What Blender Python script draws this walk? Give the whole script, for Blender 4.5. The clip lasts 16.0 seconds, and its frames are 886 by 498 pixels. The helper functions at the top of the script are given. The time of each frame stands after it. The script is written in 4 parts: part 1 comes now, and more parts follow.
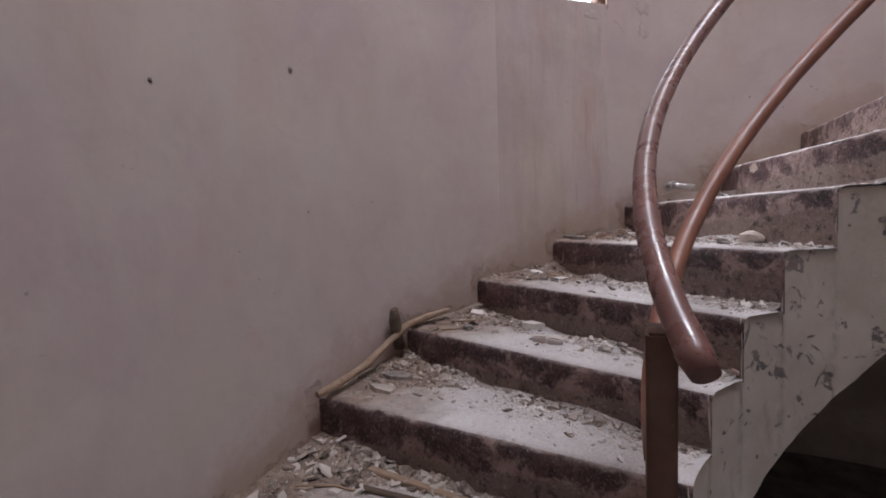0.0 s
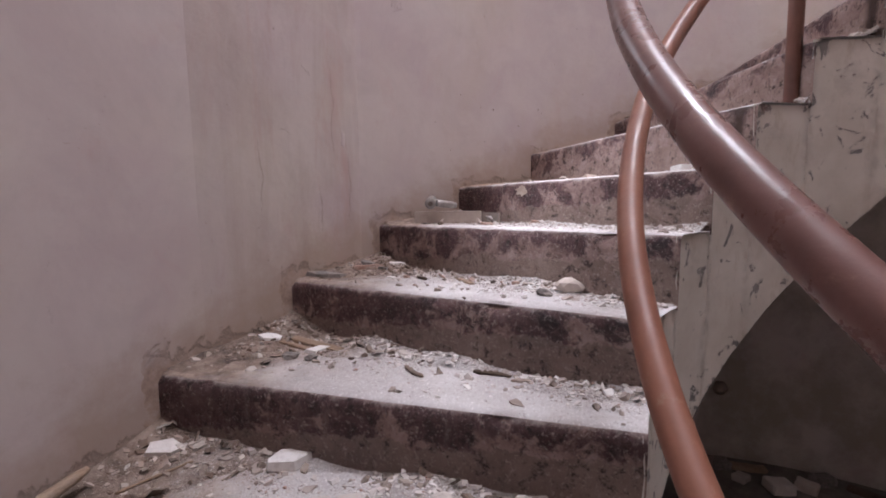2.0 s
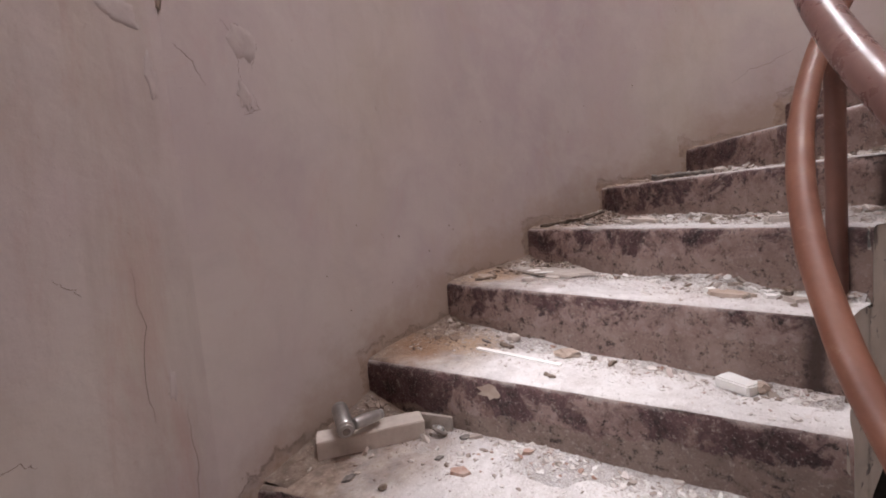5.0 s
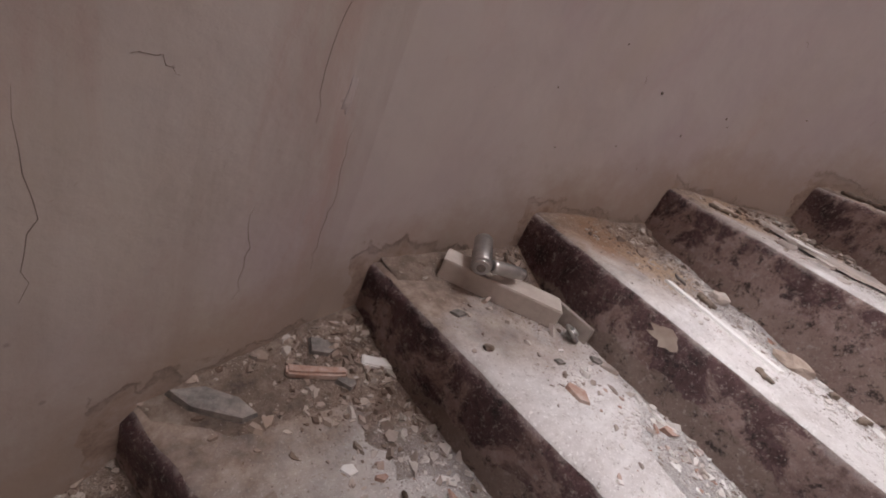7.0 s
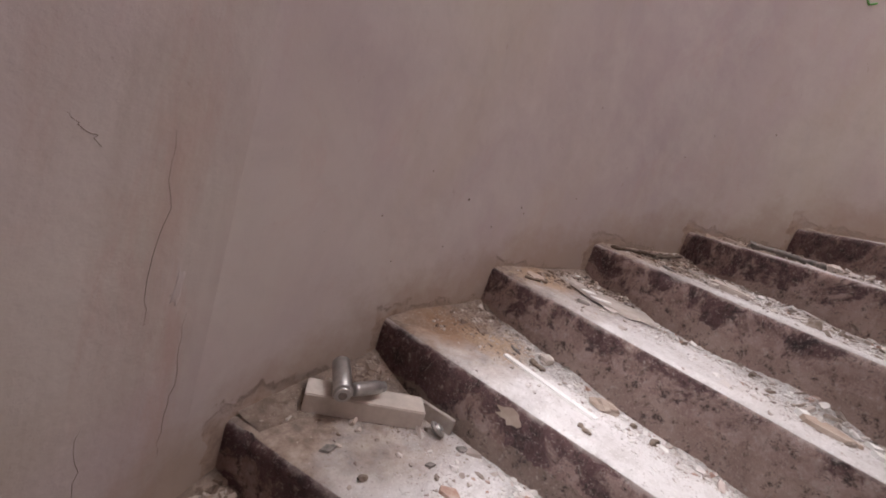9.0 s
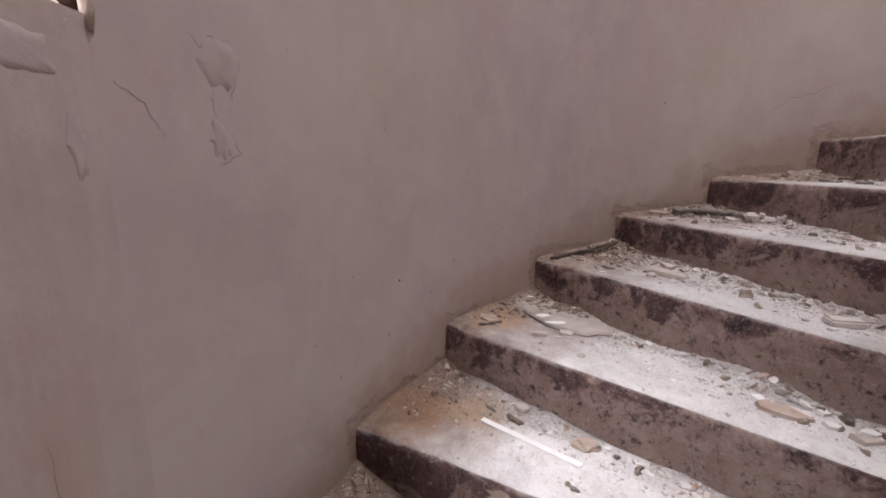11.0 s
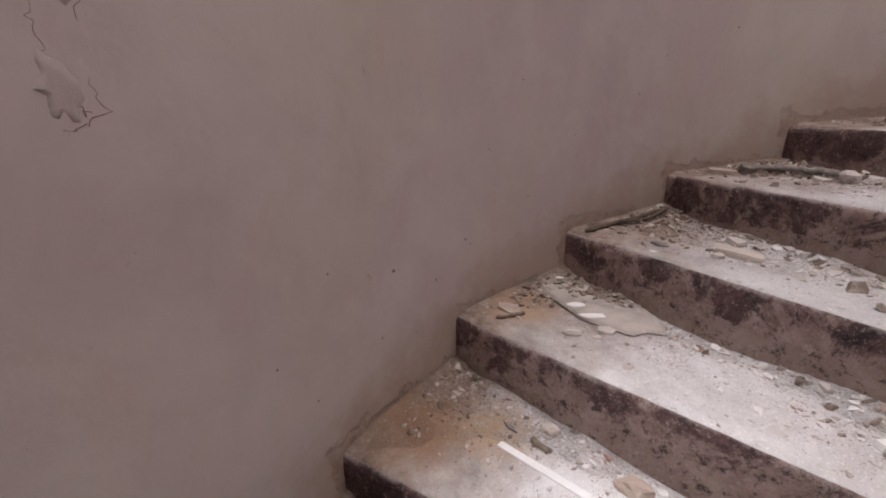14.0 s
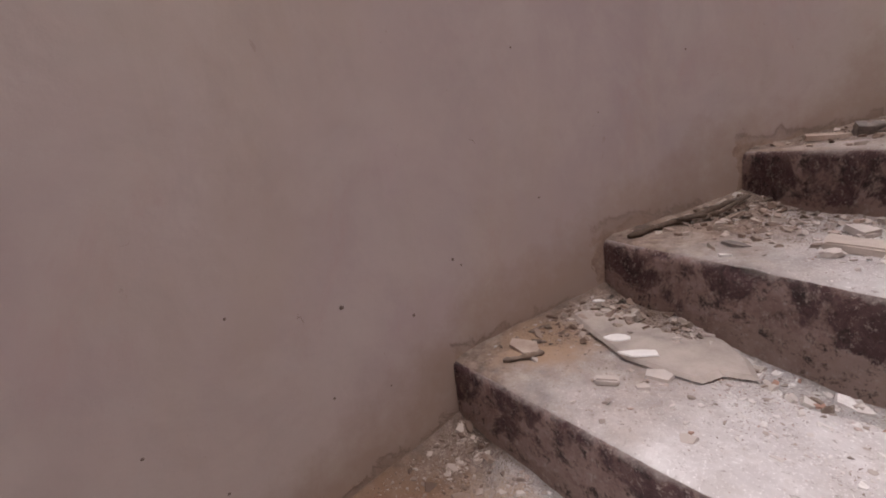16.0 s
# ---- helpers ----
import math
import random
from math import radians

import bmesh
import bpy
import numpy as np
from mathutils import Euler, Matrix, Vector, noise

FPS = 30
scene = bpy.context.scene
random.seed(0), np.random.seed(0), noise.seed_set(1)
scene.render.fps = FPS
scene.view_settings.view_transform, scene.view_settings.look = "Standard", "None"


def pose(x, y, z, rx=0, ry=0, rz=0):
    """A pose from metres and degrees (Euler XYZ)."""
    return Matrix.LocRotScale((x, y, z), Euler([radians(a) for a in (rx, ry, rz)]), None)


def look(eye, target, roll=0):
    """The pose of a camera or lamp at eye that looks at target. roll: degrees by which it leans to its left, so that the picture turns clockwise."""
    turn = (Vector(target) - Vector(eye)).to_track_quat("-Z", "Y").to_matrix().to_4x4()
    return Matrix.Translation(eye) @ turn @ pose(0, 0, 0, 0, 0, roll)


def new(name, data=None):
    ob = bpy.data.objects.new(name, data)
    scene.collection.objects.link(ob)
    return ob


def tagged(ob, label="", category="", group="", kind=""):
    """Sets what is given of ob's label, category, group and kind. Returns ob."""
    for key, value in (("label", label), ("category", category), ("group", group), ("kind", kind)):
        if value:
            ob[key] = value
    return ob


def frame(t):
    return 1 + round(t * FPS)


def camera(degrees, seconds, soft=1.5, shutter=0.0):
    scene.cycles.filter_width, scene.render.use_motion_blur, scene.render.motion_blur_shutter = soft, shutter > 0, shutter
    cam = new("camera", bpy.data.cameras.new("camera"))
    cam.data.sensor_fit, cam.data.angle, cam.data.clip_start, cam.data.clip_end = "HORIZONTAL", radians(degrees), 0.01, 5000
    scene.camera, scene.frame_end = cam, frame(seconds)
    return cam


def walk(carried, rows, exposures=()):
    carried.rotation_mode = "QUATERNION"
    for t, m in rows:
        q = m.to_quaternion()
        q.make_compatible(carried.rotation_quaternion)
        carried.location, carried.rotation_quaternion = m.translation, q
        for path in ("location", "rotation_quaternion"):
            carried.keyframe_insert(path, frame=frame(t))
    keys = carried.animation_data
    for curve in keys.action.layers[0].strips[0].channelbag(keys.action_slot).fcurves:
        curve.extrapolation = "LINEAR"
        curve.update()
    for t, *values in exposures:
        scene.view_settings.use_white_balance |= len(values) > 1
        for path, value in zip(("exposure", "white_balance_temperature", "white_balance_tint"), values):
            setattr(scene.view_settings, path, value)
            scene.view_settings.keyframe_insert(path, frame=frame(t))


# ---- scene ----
cam = camera(92.7, 16.0, soft=1.8)
PATH = [
    (0, (-1.310, -0.457, 0.894), (-1.196, 1.536, 0.776), -1.9),
    (0.5, (-1.365, -0.201, 0.938), (-0.753, 1.703, 0.913), -0.7),
    (1, (-1.397, 0.018, 0.978), (-0.434, 1.770, 1.020), 1.1),
    (1.5, (-1.284, 0.297, 0.958), (-0.128, 1.929, 0.947), -1.2),
    (2, (-1.217, 0.467, 1.062), (0.171, 1.892, 0.857), -0.7),
    (2.5, (-1.213, 0.658, 1.298), (0.341, 1.916, 1.347), -2.9),
    (3, (-1.034, 0.728, 1.383), (0.711, 1.701, 1.464), -8.0),
    (3.2, (-0.969, 0.777, 1.461), (0.733, 1.817, 1.607), -9.4),
    (5.3, (-0.737, 1.291, 1.679), (1.115, 2.016, 1.467), -3.9),
    (5.5, (-0.671, 1.315, 1.642), (1.132, 2.151, 1.418), -3.0),
    (6, (-0.584, 1.374, 1.643), (0.982, 2.515, 1.148), 0.6),
    (6.5, (-0.587, 1.427, 1.603), (0.921, 2.581, 0.975), 10.6),
    (7, (-0.621, 1.497, 1.491), (0.825, 2.607, 0.668), 24.3),
    (7.5, (-0.593, 1.481, 1.410), (1.126, 2.119, 0.612), 30.8),
    (8, (-0.617, 1.434, 1.381), (1.113, 1.911, 0.498), 37.8),
    (8.5, (-0.629, 1.466, 1.449), (1.147, 1.928, 0.653), 33.5),
    (9, (-0.667, 1.497, 1.698), (1.148, 2.243, 1.309), 18.1),
    (9.2, (-0.684, 1.471, 1.792), (1.114, 2.279, 1.452), 8.2),
    (11.3, (-0.574, 1.462, 2.039), (1.309, 2.028, 1.671), -0.3),
    (11.5, (-0.589, 1.432, 2.064), (1.302, 2.036, 1.821), -1.7),
    (12, (-0.553, 1.427, 2.059), (1.350, 1.945, 1.724), -0.6),
    (12.5, (-0.526, 1.454, 2.053), (1.373, 1.864, 1.580), -1.1),
    (13, (-0.508, 1.480, 2.047), (1.350, 2.030, 1.553), -1.2),
    (13.5, (-0.374, 1.507, 2.046), (1.449, 2.154, 1.539), -1.7),
    (14, (-0.236, 1.534, 2.009), (1.546, 2.195, 1.388), -0.9),
    (14.5, (-0.136, 1.552, 1.957), (1.636, 2.293, 1.398), -4.5),
    (15, (0.005, 1.394, 1.885), (1.634, 2.486, 1.496), -10.1),
    (15.5, (0.110, 1.412, 1.900), (1.765, 2.465, 1.510), -9.2),
    (16, (0.129, 1.416, 1.885), (1.798, 2.419, 1.426), -8.4),
]
EXPOSURE = [(0.0, 0.36, 5990, 10), (1.0, 0.80, 6100, 12), (1.5, 0.70, 6120, 12), (2.0, 0.60, 6050, 14), (3.0, 0.76, 6130, 10), (5.5, 0.10, 6550, 13), (6.5, 0.08, 6500, 12), (7.0, -0.10, 6580, 12), (8.0, -0.14, 6580, 14), (9.0, 0.13, 6520, 12), (11.5, 0.04, 6360, 11), (13.5, -0.08, 6500, 13), (14.0, -0.08, 6500, 12), (15.0, -0.18, 6750, 18), (15.5, -0.10, 6700, 16), (16.0, 0.0, 6700, 15)]
walk(cam, [(t, look(e, g, ro)) for t, e, g, ro in PATH], EXPOSURE)

# ---- measures of the place: a round stairwell, its axis at the origin ----
R = 2.158          # inner face of the round outer wall
RI = 0.842         # open well
RISE = 0.194
FLOOR = -3 * RISE
TOP = 8.0
FIRST, LAST = -2, 15
TH = {0: 157.6, 1: 143.8, 2: 129.9, 3: 117.1, 4: 103.5, 5: 90.0, 6: 76.6, 7: 63.7, 8: 49.2, 9: 35.9, 10: 21.9, 11: 7.8, 12: -6.2}
PH = {0: 152.9, 1: 139.2, 2: 125.6, 3: 112.3, 4: 99.7, 5: 86.8, 6: 74.5, 7: 62.3, 8: 49.0, 9: 35.5, 10: 22.4, 11: 10.2, 12: -2.1}
ZS = {0: 0.0, 1: 0.203, 2: 0.380, 3: 0.576, 4: 0.775, 5: 0.976, 6: 1.164, 7: 1.364, 8: 1.561, 9: 1.747, 10: 1.929, 11: 2.130, 12: 2.328}
for k in (-1, -2):
    TH[k], PH[k], ZS[k] = TH[0] - 13.8 * k, PH[0] - 13.7 * k, RISE * k
for k in range(13, LAST + 2):
    TH[k], PH[k], ZS[k] = TH[12] - 14.0 * (k - 12), PH[12] - 12.3 * (k - 12), ZS[12] + RISE * (k - 12)
WIN_A, WIN_B, SILL, WIN_TOP = 92.8, 112.6, 2.205, 3.45
DOOR_A, DOOR_B, DOOR_TOP = -24.0, 7.5, 1.52


def polar(r, deg, z=0.0):
    a = radians(deg)
    return Vector((r * math.cos(a), r * math.sin(a), z))


# ---- light ----
world = bpy.data.worlds.new("sky")
scene.world = world
world.use_nodes = True
wn = world.node_tree
sky = wn.nodes.new("ShaderNodeTexSky")
sky.sky_type, sky.sun_disc, sky.sun_elevation, sky.sun_rotation = "NISHITA", False, radians(18), radians(190)
wn.links.new(sky.outputs[0], wn.nodes["Background"].inputs[0])
wn.nodes["Background"].inputs[1].default_value = 0.12
sun = new("sun", bpy.data.lights.new("sun", "SUN"))
sun.data.energy, sun.data.angle, sun.data.color = 2.5, radians(0.6), (1, 0.95, 0.88)
sun.matrix_world = look(polar(9, -100, 10), (0, 0, 7.4))


def area_lamp(name, eye, target, sx, sy, watts, colour):
    lamp = new(name, bpy.data.lights.new(name, "AREA"))
    lamp.data.shape, lamp.data.size, lamp.data.size_y = "RECTANGLE", sx, sy
    lamp.data.energy, lamp.data.color = watts, colour
    lamp.matrix_world = look(eye, target)
    return lamp


area_lamp("window_skylight", polar(3.30, 118, 4.80), polar(1.80, 68, 1.16), 1.3, 1.3, 440, (0.95, 0.95, 1.0))
# Light from above the well, through an opening that is added and unseen.
area_lamp("well_light", (0.65, 0.20, TOP + 0.1), (0.65, 0.20, 0), 1.7, 1.7, 265, (0.965, 0.95, 0.99))


# ---- materials ----
class Mat:
    """A node material, built up step by step."""

    def __init__(self, name, rough=0.9, metal=0.0):
        self.m = bpy.data.materials.new(name)
        self.m.use_nodes = True
        self.t = self.m.node_tree
        self.b = self.t.nodes["Principled BSDF"]
        self.b.inputs["Roughness"].default_value = rough
        self.b.inputs["Metallic"].default_value = metal
        self.b.inputs["Specular IOR Level"].default_value = 0.3
        self.co = self.t.nodes.new("ShaderNodeTexCoord").outputs["Object"]

    def node(self, kind, **inputs):
        n = self.t.nodes.new(kind)
        for key, value in inputs.items():
            self.put(n.inputs[key.replace("_", " ")], value)
        return n

    def put(self, socket, value):
        if isinstance(value, bpy.types.NodeSocket):
            self.t.links.new(value, socket)
        else:
            socket.default_value = value

    def stretch(self, scale, shift=(0, 0, 0)):
        n = self.t.nodes.new("ShaderNodeMapping")
        self.t.links.new(self.co, n.inputs["Vector"])
        n.inputs["Scale"].default_value = scale
        n.inputs["Location"].default_value = shift
        return n.outputs[0]

    def noise(self, scale, detail=6, rough=0.6, at=None, warp=0.0):
        n = self.node("ShaderNodeTexNoise", Scale=scale, Detail=detail, Roughness=rough, Distortion=warp)
        self.t.links.new(at or self.co, n.inputs["Vector"])
        return n.outputs["Fac"]

    def cells(self, scale, at=None, feature="F1"):
        n = self.node("ShaderNodeTexVoronoi", Scale=scale)
        n.feature = feature
        self.t.links.new(at or self.co, n.inputs["Vector"])
        return n.outputs["Distance"]

    def ramp(self, fac, *stops):
        n = self.t.nodes.new("ShaderNodeValToRGB")
        self.t.links.new(fac, n.inputs[0])
        e = n.color_ramp.elements
        while len(e) < len(stops):
            e.new(0.5)
        for el, (p, c) in zip(e, stops):
            el.position = p
            el.color = (c, c, c, 1) if isinstance(c, (int, float)) else (*c, 1)
        return n.outputs[0]

    def mix(self, fac, a, b, how="MIX"):
        n = self.t.nodes.new("ShaderNodeMix")
        n.data_type, n.blend_type = "RGBA", how
        for s, v in zip((n.inputs[0], n.inputs[6], n.inputs[7]), (fac, a, b)):
            if isinstance(v, tuple):
                v = (*v, 1)
            self.put(s, v)
        return n.outputs[2]

    def maths(self, how, a, b, clamp=False):
        n = self.t.nodes.new("ShaderNodeMath")
        n.operation, n.use_clamp = how, clamp
        self.put(n.inputs[0], a)
        self.put(n.inputs[1], b)
        return n.outputs[0]

    def axis(self, which):
        n = self.node("ShaderNodeSeparateXYZ")
        self.t.links.new(self.co, n.inputs[0])
        return n.outputs[which]

    def chance(self):
        return self.t.nodes.new("ShaderNodeObjectInfo").outputs["Random"]

    def island(self):
        return self.t.nodes.new("ShaderNodeNewGeometry").outputs["Random Per Island"]

    def colour(self, c):
        self.put(self.b.inputs["Base Color"], (*c, 1) if isinstance(c, tuple) else c)
        return self

    def rough(self, v):
        self.put(self.b.inputs["Roughness"], v)
        return self

    def bump(self, height, strength=0.4, distance=0.01):
        n = self.node("ShaderNodeBump", Strength=strength, Distance=distance, Height=height)
        if self.b.inputs["Normal"].links:
            self.t.links.new(self.b.inputs["Normal"].links[0].from_socket, n.inputs["Normal"])
        self.t.links.new(n.outputs[0], self.b.inputs["Normal"])
        return self


def stair_scar(m, c):
    """Plaster knocked off and smeared with mortar in a ragged band along the foot of the stairs."""
    x, y, z = m.axis(0), m.axis(1), m.axis(2)
    turn = m.maths("ARCTAN2", y, x)
    line = m.maths("SUBTRACT", 0.976 + 0.0143 * 90, m.maths("MULTIPLY", turn, 0.0143 * 57.2958))
    up = m.maths("SUBTRACT", z, line)
    plain_wall = m.mix(m.ramp(m.noise(2.6, 8, 0.7), (0.42, 0.0), (0.60, 0.7)), c, (0.26, 0.225, 0.175))
    soft = m.maths("ADD", up, m.maths("MULTIPLY", m.maths("SUBTRACT", m.noise(5.5, 7, 0.7), 0.5), 0.55))
    c = m.mix(m.ramp(m.maths("ADD", soft, 0.5), (0.46, 0.7), (0.66, 0.0)), c, (0.345, 0.255, 0.200))
    along = m.maths("MULTIPLY", m.maths("SUBTRACT", 157.6, m.maths("MULTIPLY", turn, 57.2958)), 1 / 13.65)
    along = m.maths("ADD", along, m.maths("MULTIPLY", m.maths("SUBTRACT", m.noise(9, 6, 0.65), 0.5), 0.30))
    tread = m.maths("MULTIPLY", m.maths("FLOOR", m.maths("ADD", along, 0.13), 0.0), 0.194)
    low = m.maths("SUBTRACT", m.maths("SUBTRACT", z, tread), 0.055)
    hard = m.maths("ADD", low, m.maths("MULTIPLY", m.maths("SUBTRACT", m.noise(10, 9, 0.72, warp=0.5), 0.5), 0.26))
    mask = m.ramp(m.maths("ADD", hard, 0.5), (0.430, 0.72), (0.492, 0.0))
    tone = m.ramp(m.noise(20, 7, 0.75), (0.36, (0.19, 0.125, 0.092)), (0.52, (0.33, 0.235, 0.185)), (0.64, (0.42, 0.345, 0.30)))
    c = m.mix(mask, c, tone)
    rim = m.ramp(m.maths("ADD", hard, 0.5), (0.474, 0.0), (0.486, 0.4), (0.496, 0.0))
    c = m.mix(rim, c, (0.17, 0.125, 0.10))
    m.bump(m.ramp(m.maths("ADD", hard, 0.5), (0.475, 0.0), (0.49, 1.0)), 0.6, 0.006)
    return m.mix(m.ramp(m.maths("ADD", up, 1.0), (0.55, 0.0), (0.65, 1.0)), plain_wall, c)


def old_distemper(m):
    """Pinkish grey distemper that drifts between lilac and beige, streaked downwards and scuffed."""
    c = m.ramp(m.noise(0.9, 5, 0.55), (0.32, (0.405, 0.337, 0.336)), (0.50, (0.458, 0.392, 0.370)), (0.66, (0.485, 0.432, 0.384)))
    c = m.mix(m.ramp(m.noise(1.6, 6, 0.65, m.stretch((1, 1, 0.8), (8, 2, 5)), 0.6), (0.48, 0.0), (0.66, 0.55)), c, (0.432, 0.352, 0.356))
    warm = m.ramp(m.noise(2.3, 6, 0.65, m.stretch((1, 1, 0.35), (3, 1, 0))), (0.50, 0.0), (0.72, 0.65))
    c = m.mix(warm, c, (0.425, 0.352, 0.290))
    blot = m.ramp(m.noise(3.4, 7, 0.68, m.stretch((1, 1, 0.8), (1, 4, 2)), 0.5), (0.46, 0.0), (0.62, 0.42))
    c = m.mix(blot, c, (0.500, 0.450, 0.420))
    streak = m.ramp(m.noise(7, 6, 0.7, m.stretch((1, 1, 0.10), (0, 7, 0)), 0.4), (0.60, 0.0), (0.80, 0.22))
    c = m.mix(streak, c, (0.345, 0.281, 0.245))
    cloud = m.ramp(m.noise(5.5, 8, 0.72, m.stretch((1, 1, 0.9), (5, 5, 9)), 0.8), (0.50, 0.0), (0.68, 0.22))
    c = m.mix(cloud, c, (0.365, 0.315, 0.300))
    rosy = m.ramp(m.noise(4.0, 8, 0.74, m.stretch((1, 1, 0.7), (9, 2, 7)), 0.9), (0.56, 0.0), (0.68, 0.30))
    c = m.mix(rosy, c, (0.44, 0.315, 0.285))
    scratch = m.ramp(m.noise(16, 5, 0.6, m.stretch((1.4, 0.5, 1.1), (2, 8, 3)), 2.5), (0.70, 0.0), (0.73, 0.35))
    c = m.mix(scratch, c, (0.30, 0.225, 0.19))
    scuff = m.ramp(m.noise(22, 9, 0.78, m.stretch((1, 1, 0.6))), (0.66, 0.0), (0.74, 0.45))
    c = m.mix(scuff, c, (0.281, 0.226, 0.195))
    dots = m.ramp(m.cells(5.5, m.stretch((1, 1, 1), (0.3, 0.2, 0.7))), (0.014, 0.5), (0.028, 0.0))
    return m.mix(dots, c, (0.172, 0.148, 0.133))


def plaster_wall():
    m = Mat("plaster_wall", 0.88)
    m.colour(stair_scar(m, old_distemper(m)))
    m.bump(m.noise(3.0, 4, 0.5), 0.35, 0.03)
    m.bump(m.noise(60, 6, 0.7), 0.16, 0.004)
    return m.m


def damp_plaster():
    """The infill under the window: the same distemper with brown and reddish rain runs, and a darker mottle for its
    shade.
    """
    m = Mat("damp_plaster", 0.9)
    c = old_distemper(m)
    x, y = m.axis(0), m.axis(1)
    side = m.ramp(m.maths("ADD", m.maths("MULTIPLY", m.maths("ARCTAN2", y, x), -57.2958 / 20), 6.13), (0.10, 0.0), (0.80, 1.0))
    runs = m.ramp(m.noise(6, 6, 0.68, m.stretch((1, 1, 0.09), (2, 0, 0)), 0.3), (0.48, 0.0), (0.70, 0.45))
    c = m.mix(m.maths("MULTIPLY", runs, side), c, (0.335, 0.262, 0.215))
    # Brown mottle that also dims this face for the shade under the window.
    blot = m.ramp(m.noise(2.2, 7, 0.68, m.stretch((1, 1, 0.6), (4, 9, 2)), 0.5), (0.44, 0.0), (0.66, 0.45))
    c = m.mix(m.maths("MULTIPLY", blot, side), c, (0.35, 0.285, 0.25))
    red = m.ramp(m.noise(4.5, 7, 0.7, m.stretch((1, 1, 0.22), (6, 1, 3)), 0.6), (0.54, 0.0), (0.68, 0.6))
    c = m.mix(m.maths("MULTIPLY", red, side), c, (0.41, 0.285, 0.245))
    c = m.mix(m.ramp(m.noise(17, 9, 0.8, m.stretch((1, 1, 0.5))), (0.64, 0.0), (0.71, 0.5)), c, (0.24, 0.185, 0.155))
    m.colour(stair_scar(m, c))
    m.bump(m.noise(3.0, 4, 0.5), 0.35, 0.03)
    m.bump(m.noise(55, 6, 0.7), 0.3, 0.004)
    return m.m


def peeling_stringer():
    """White limewash over grey and maroon coats, flaking in ragged patches."""
    m = Mat("peeling_limewash", 0.85)
    c = m.ramp(m.noise(5, 6, 0.6), (0.3, (0.54, 0.485, 0.425)), (0.6, (0.665, 0.615, 0.555)), (0.8, (0.71, 0.675, 0.63)))
    c = m.mix(m.ramp(m.noise(12, 7, 0.7, m.stretch((1, 1, 0.3), (2, 2, 2))), (0.56, 0.0), (0.68, 0.6)), c, (0.42, 0.335, 0.25))
    high = m.ramp(m.maths("MULTIPLY", m.axis(2), 0.5), (0.40, 0.0), (0.85, 0.115))
    wide = m.maths("ADD", m.ramp(m.noise(2.0, 3), (0.38, 0.0), (0.62, 0.10)), high)
    flake = m.maths("ADD", m.noise(13, 9, 0.68, warp=0.7), wide)
    under = m.ramp(m.noise(6, 4), (0.40, (0.17, 0.16, 0.16)), (0.56, (0.27, 0.25, 0.24)), (0.66, (0.22, 0.145, 0.135)))
    mask = m.ramp(flake, (0.680, 0.0), (0.694, 0.9))
    thin = m.ramp(m.noise(7, 8, 0.7, m.stretch((1, 1, 1), (3, 8, 1)), 0.5), (0.54, 0.0), (0.62, 0.35))
    c = m.mix(m.maths("MULTIPLY", thin, m.ramp(m.axis(2), (0.55, 0.0), (1.0, 1.0))), c, (0.44, 0.40, 0.365))
    c = m.mix(mask, c, under)
    pit = m.ramp(m.cells(9), (0.05, 1.0), (0.075, 0.0))
    c = m.mix(m.maths("MULTIPLY", pit, 0.8), c, (0.14, 0.13, 0.12))
    m.colour(c)
    m.bump(m.ramp(flake, (0.670, 1.0), (0.702, 0.0)), 0.7, 0.006)
    m.bump(m.noise(40, 7, 0.7), 0.4, 0.006)
    return m.m


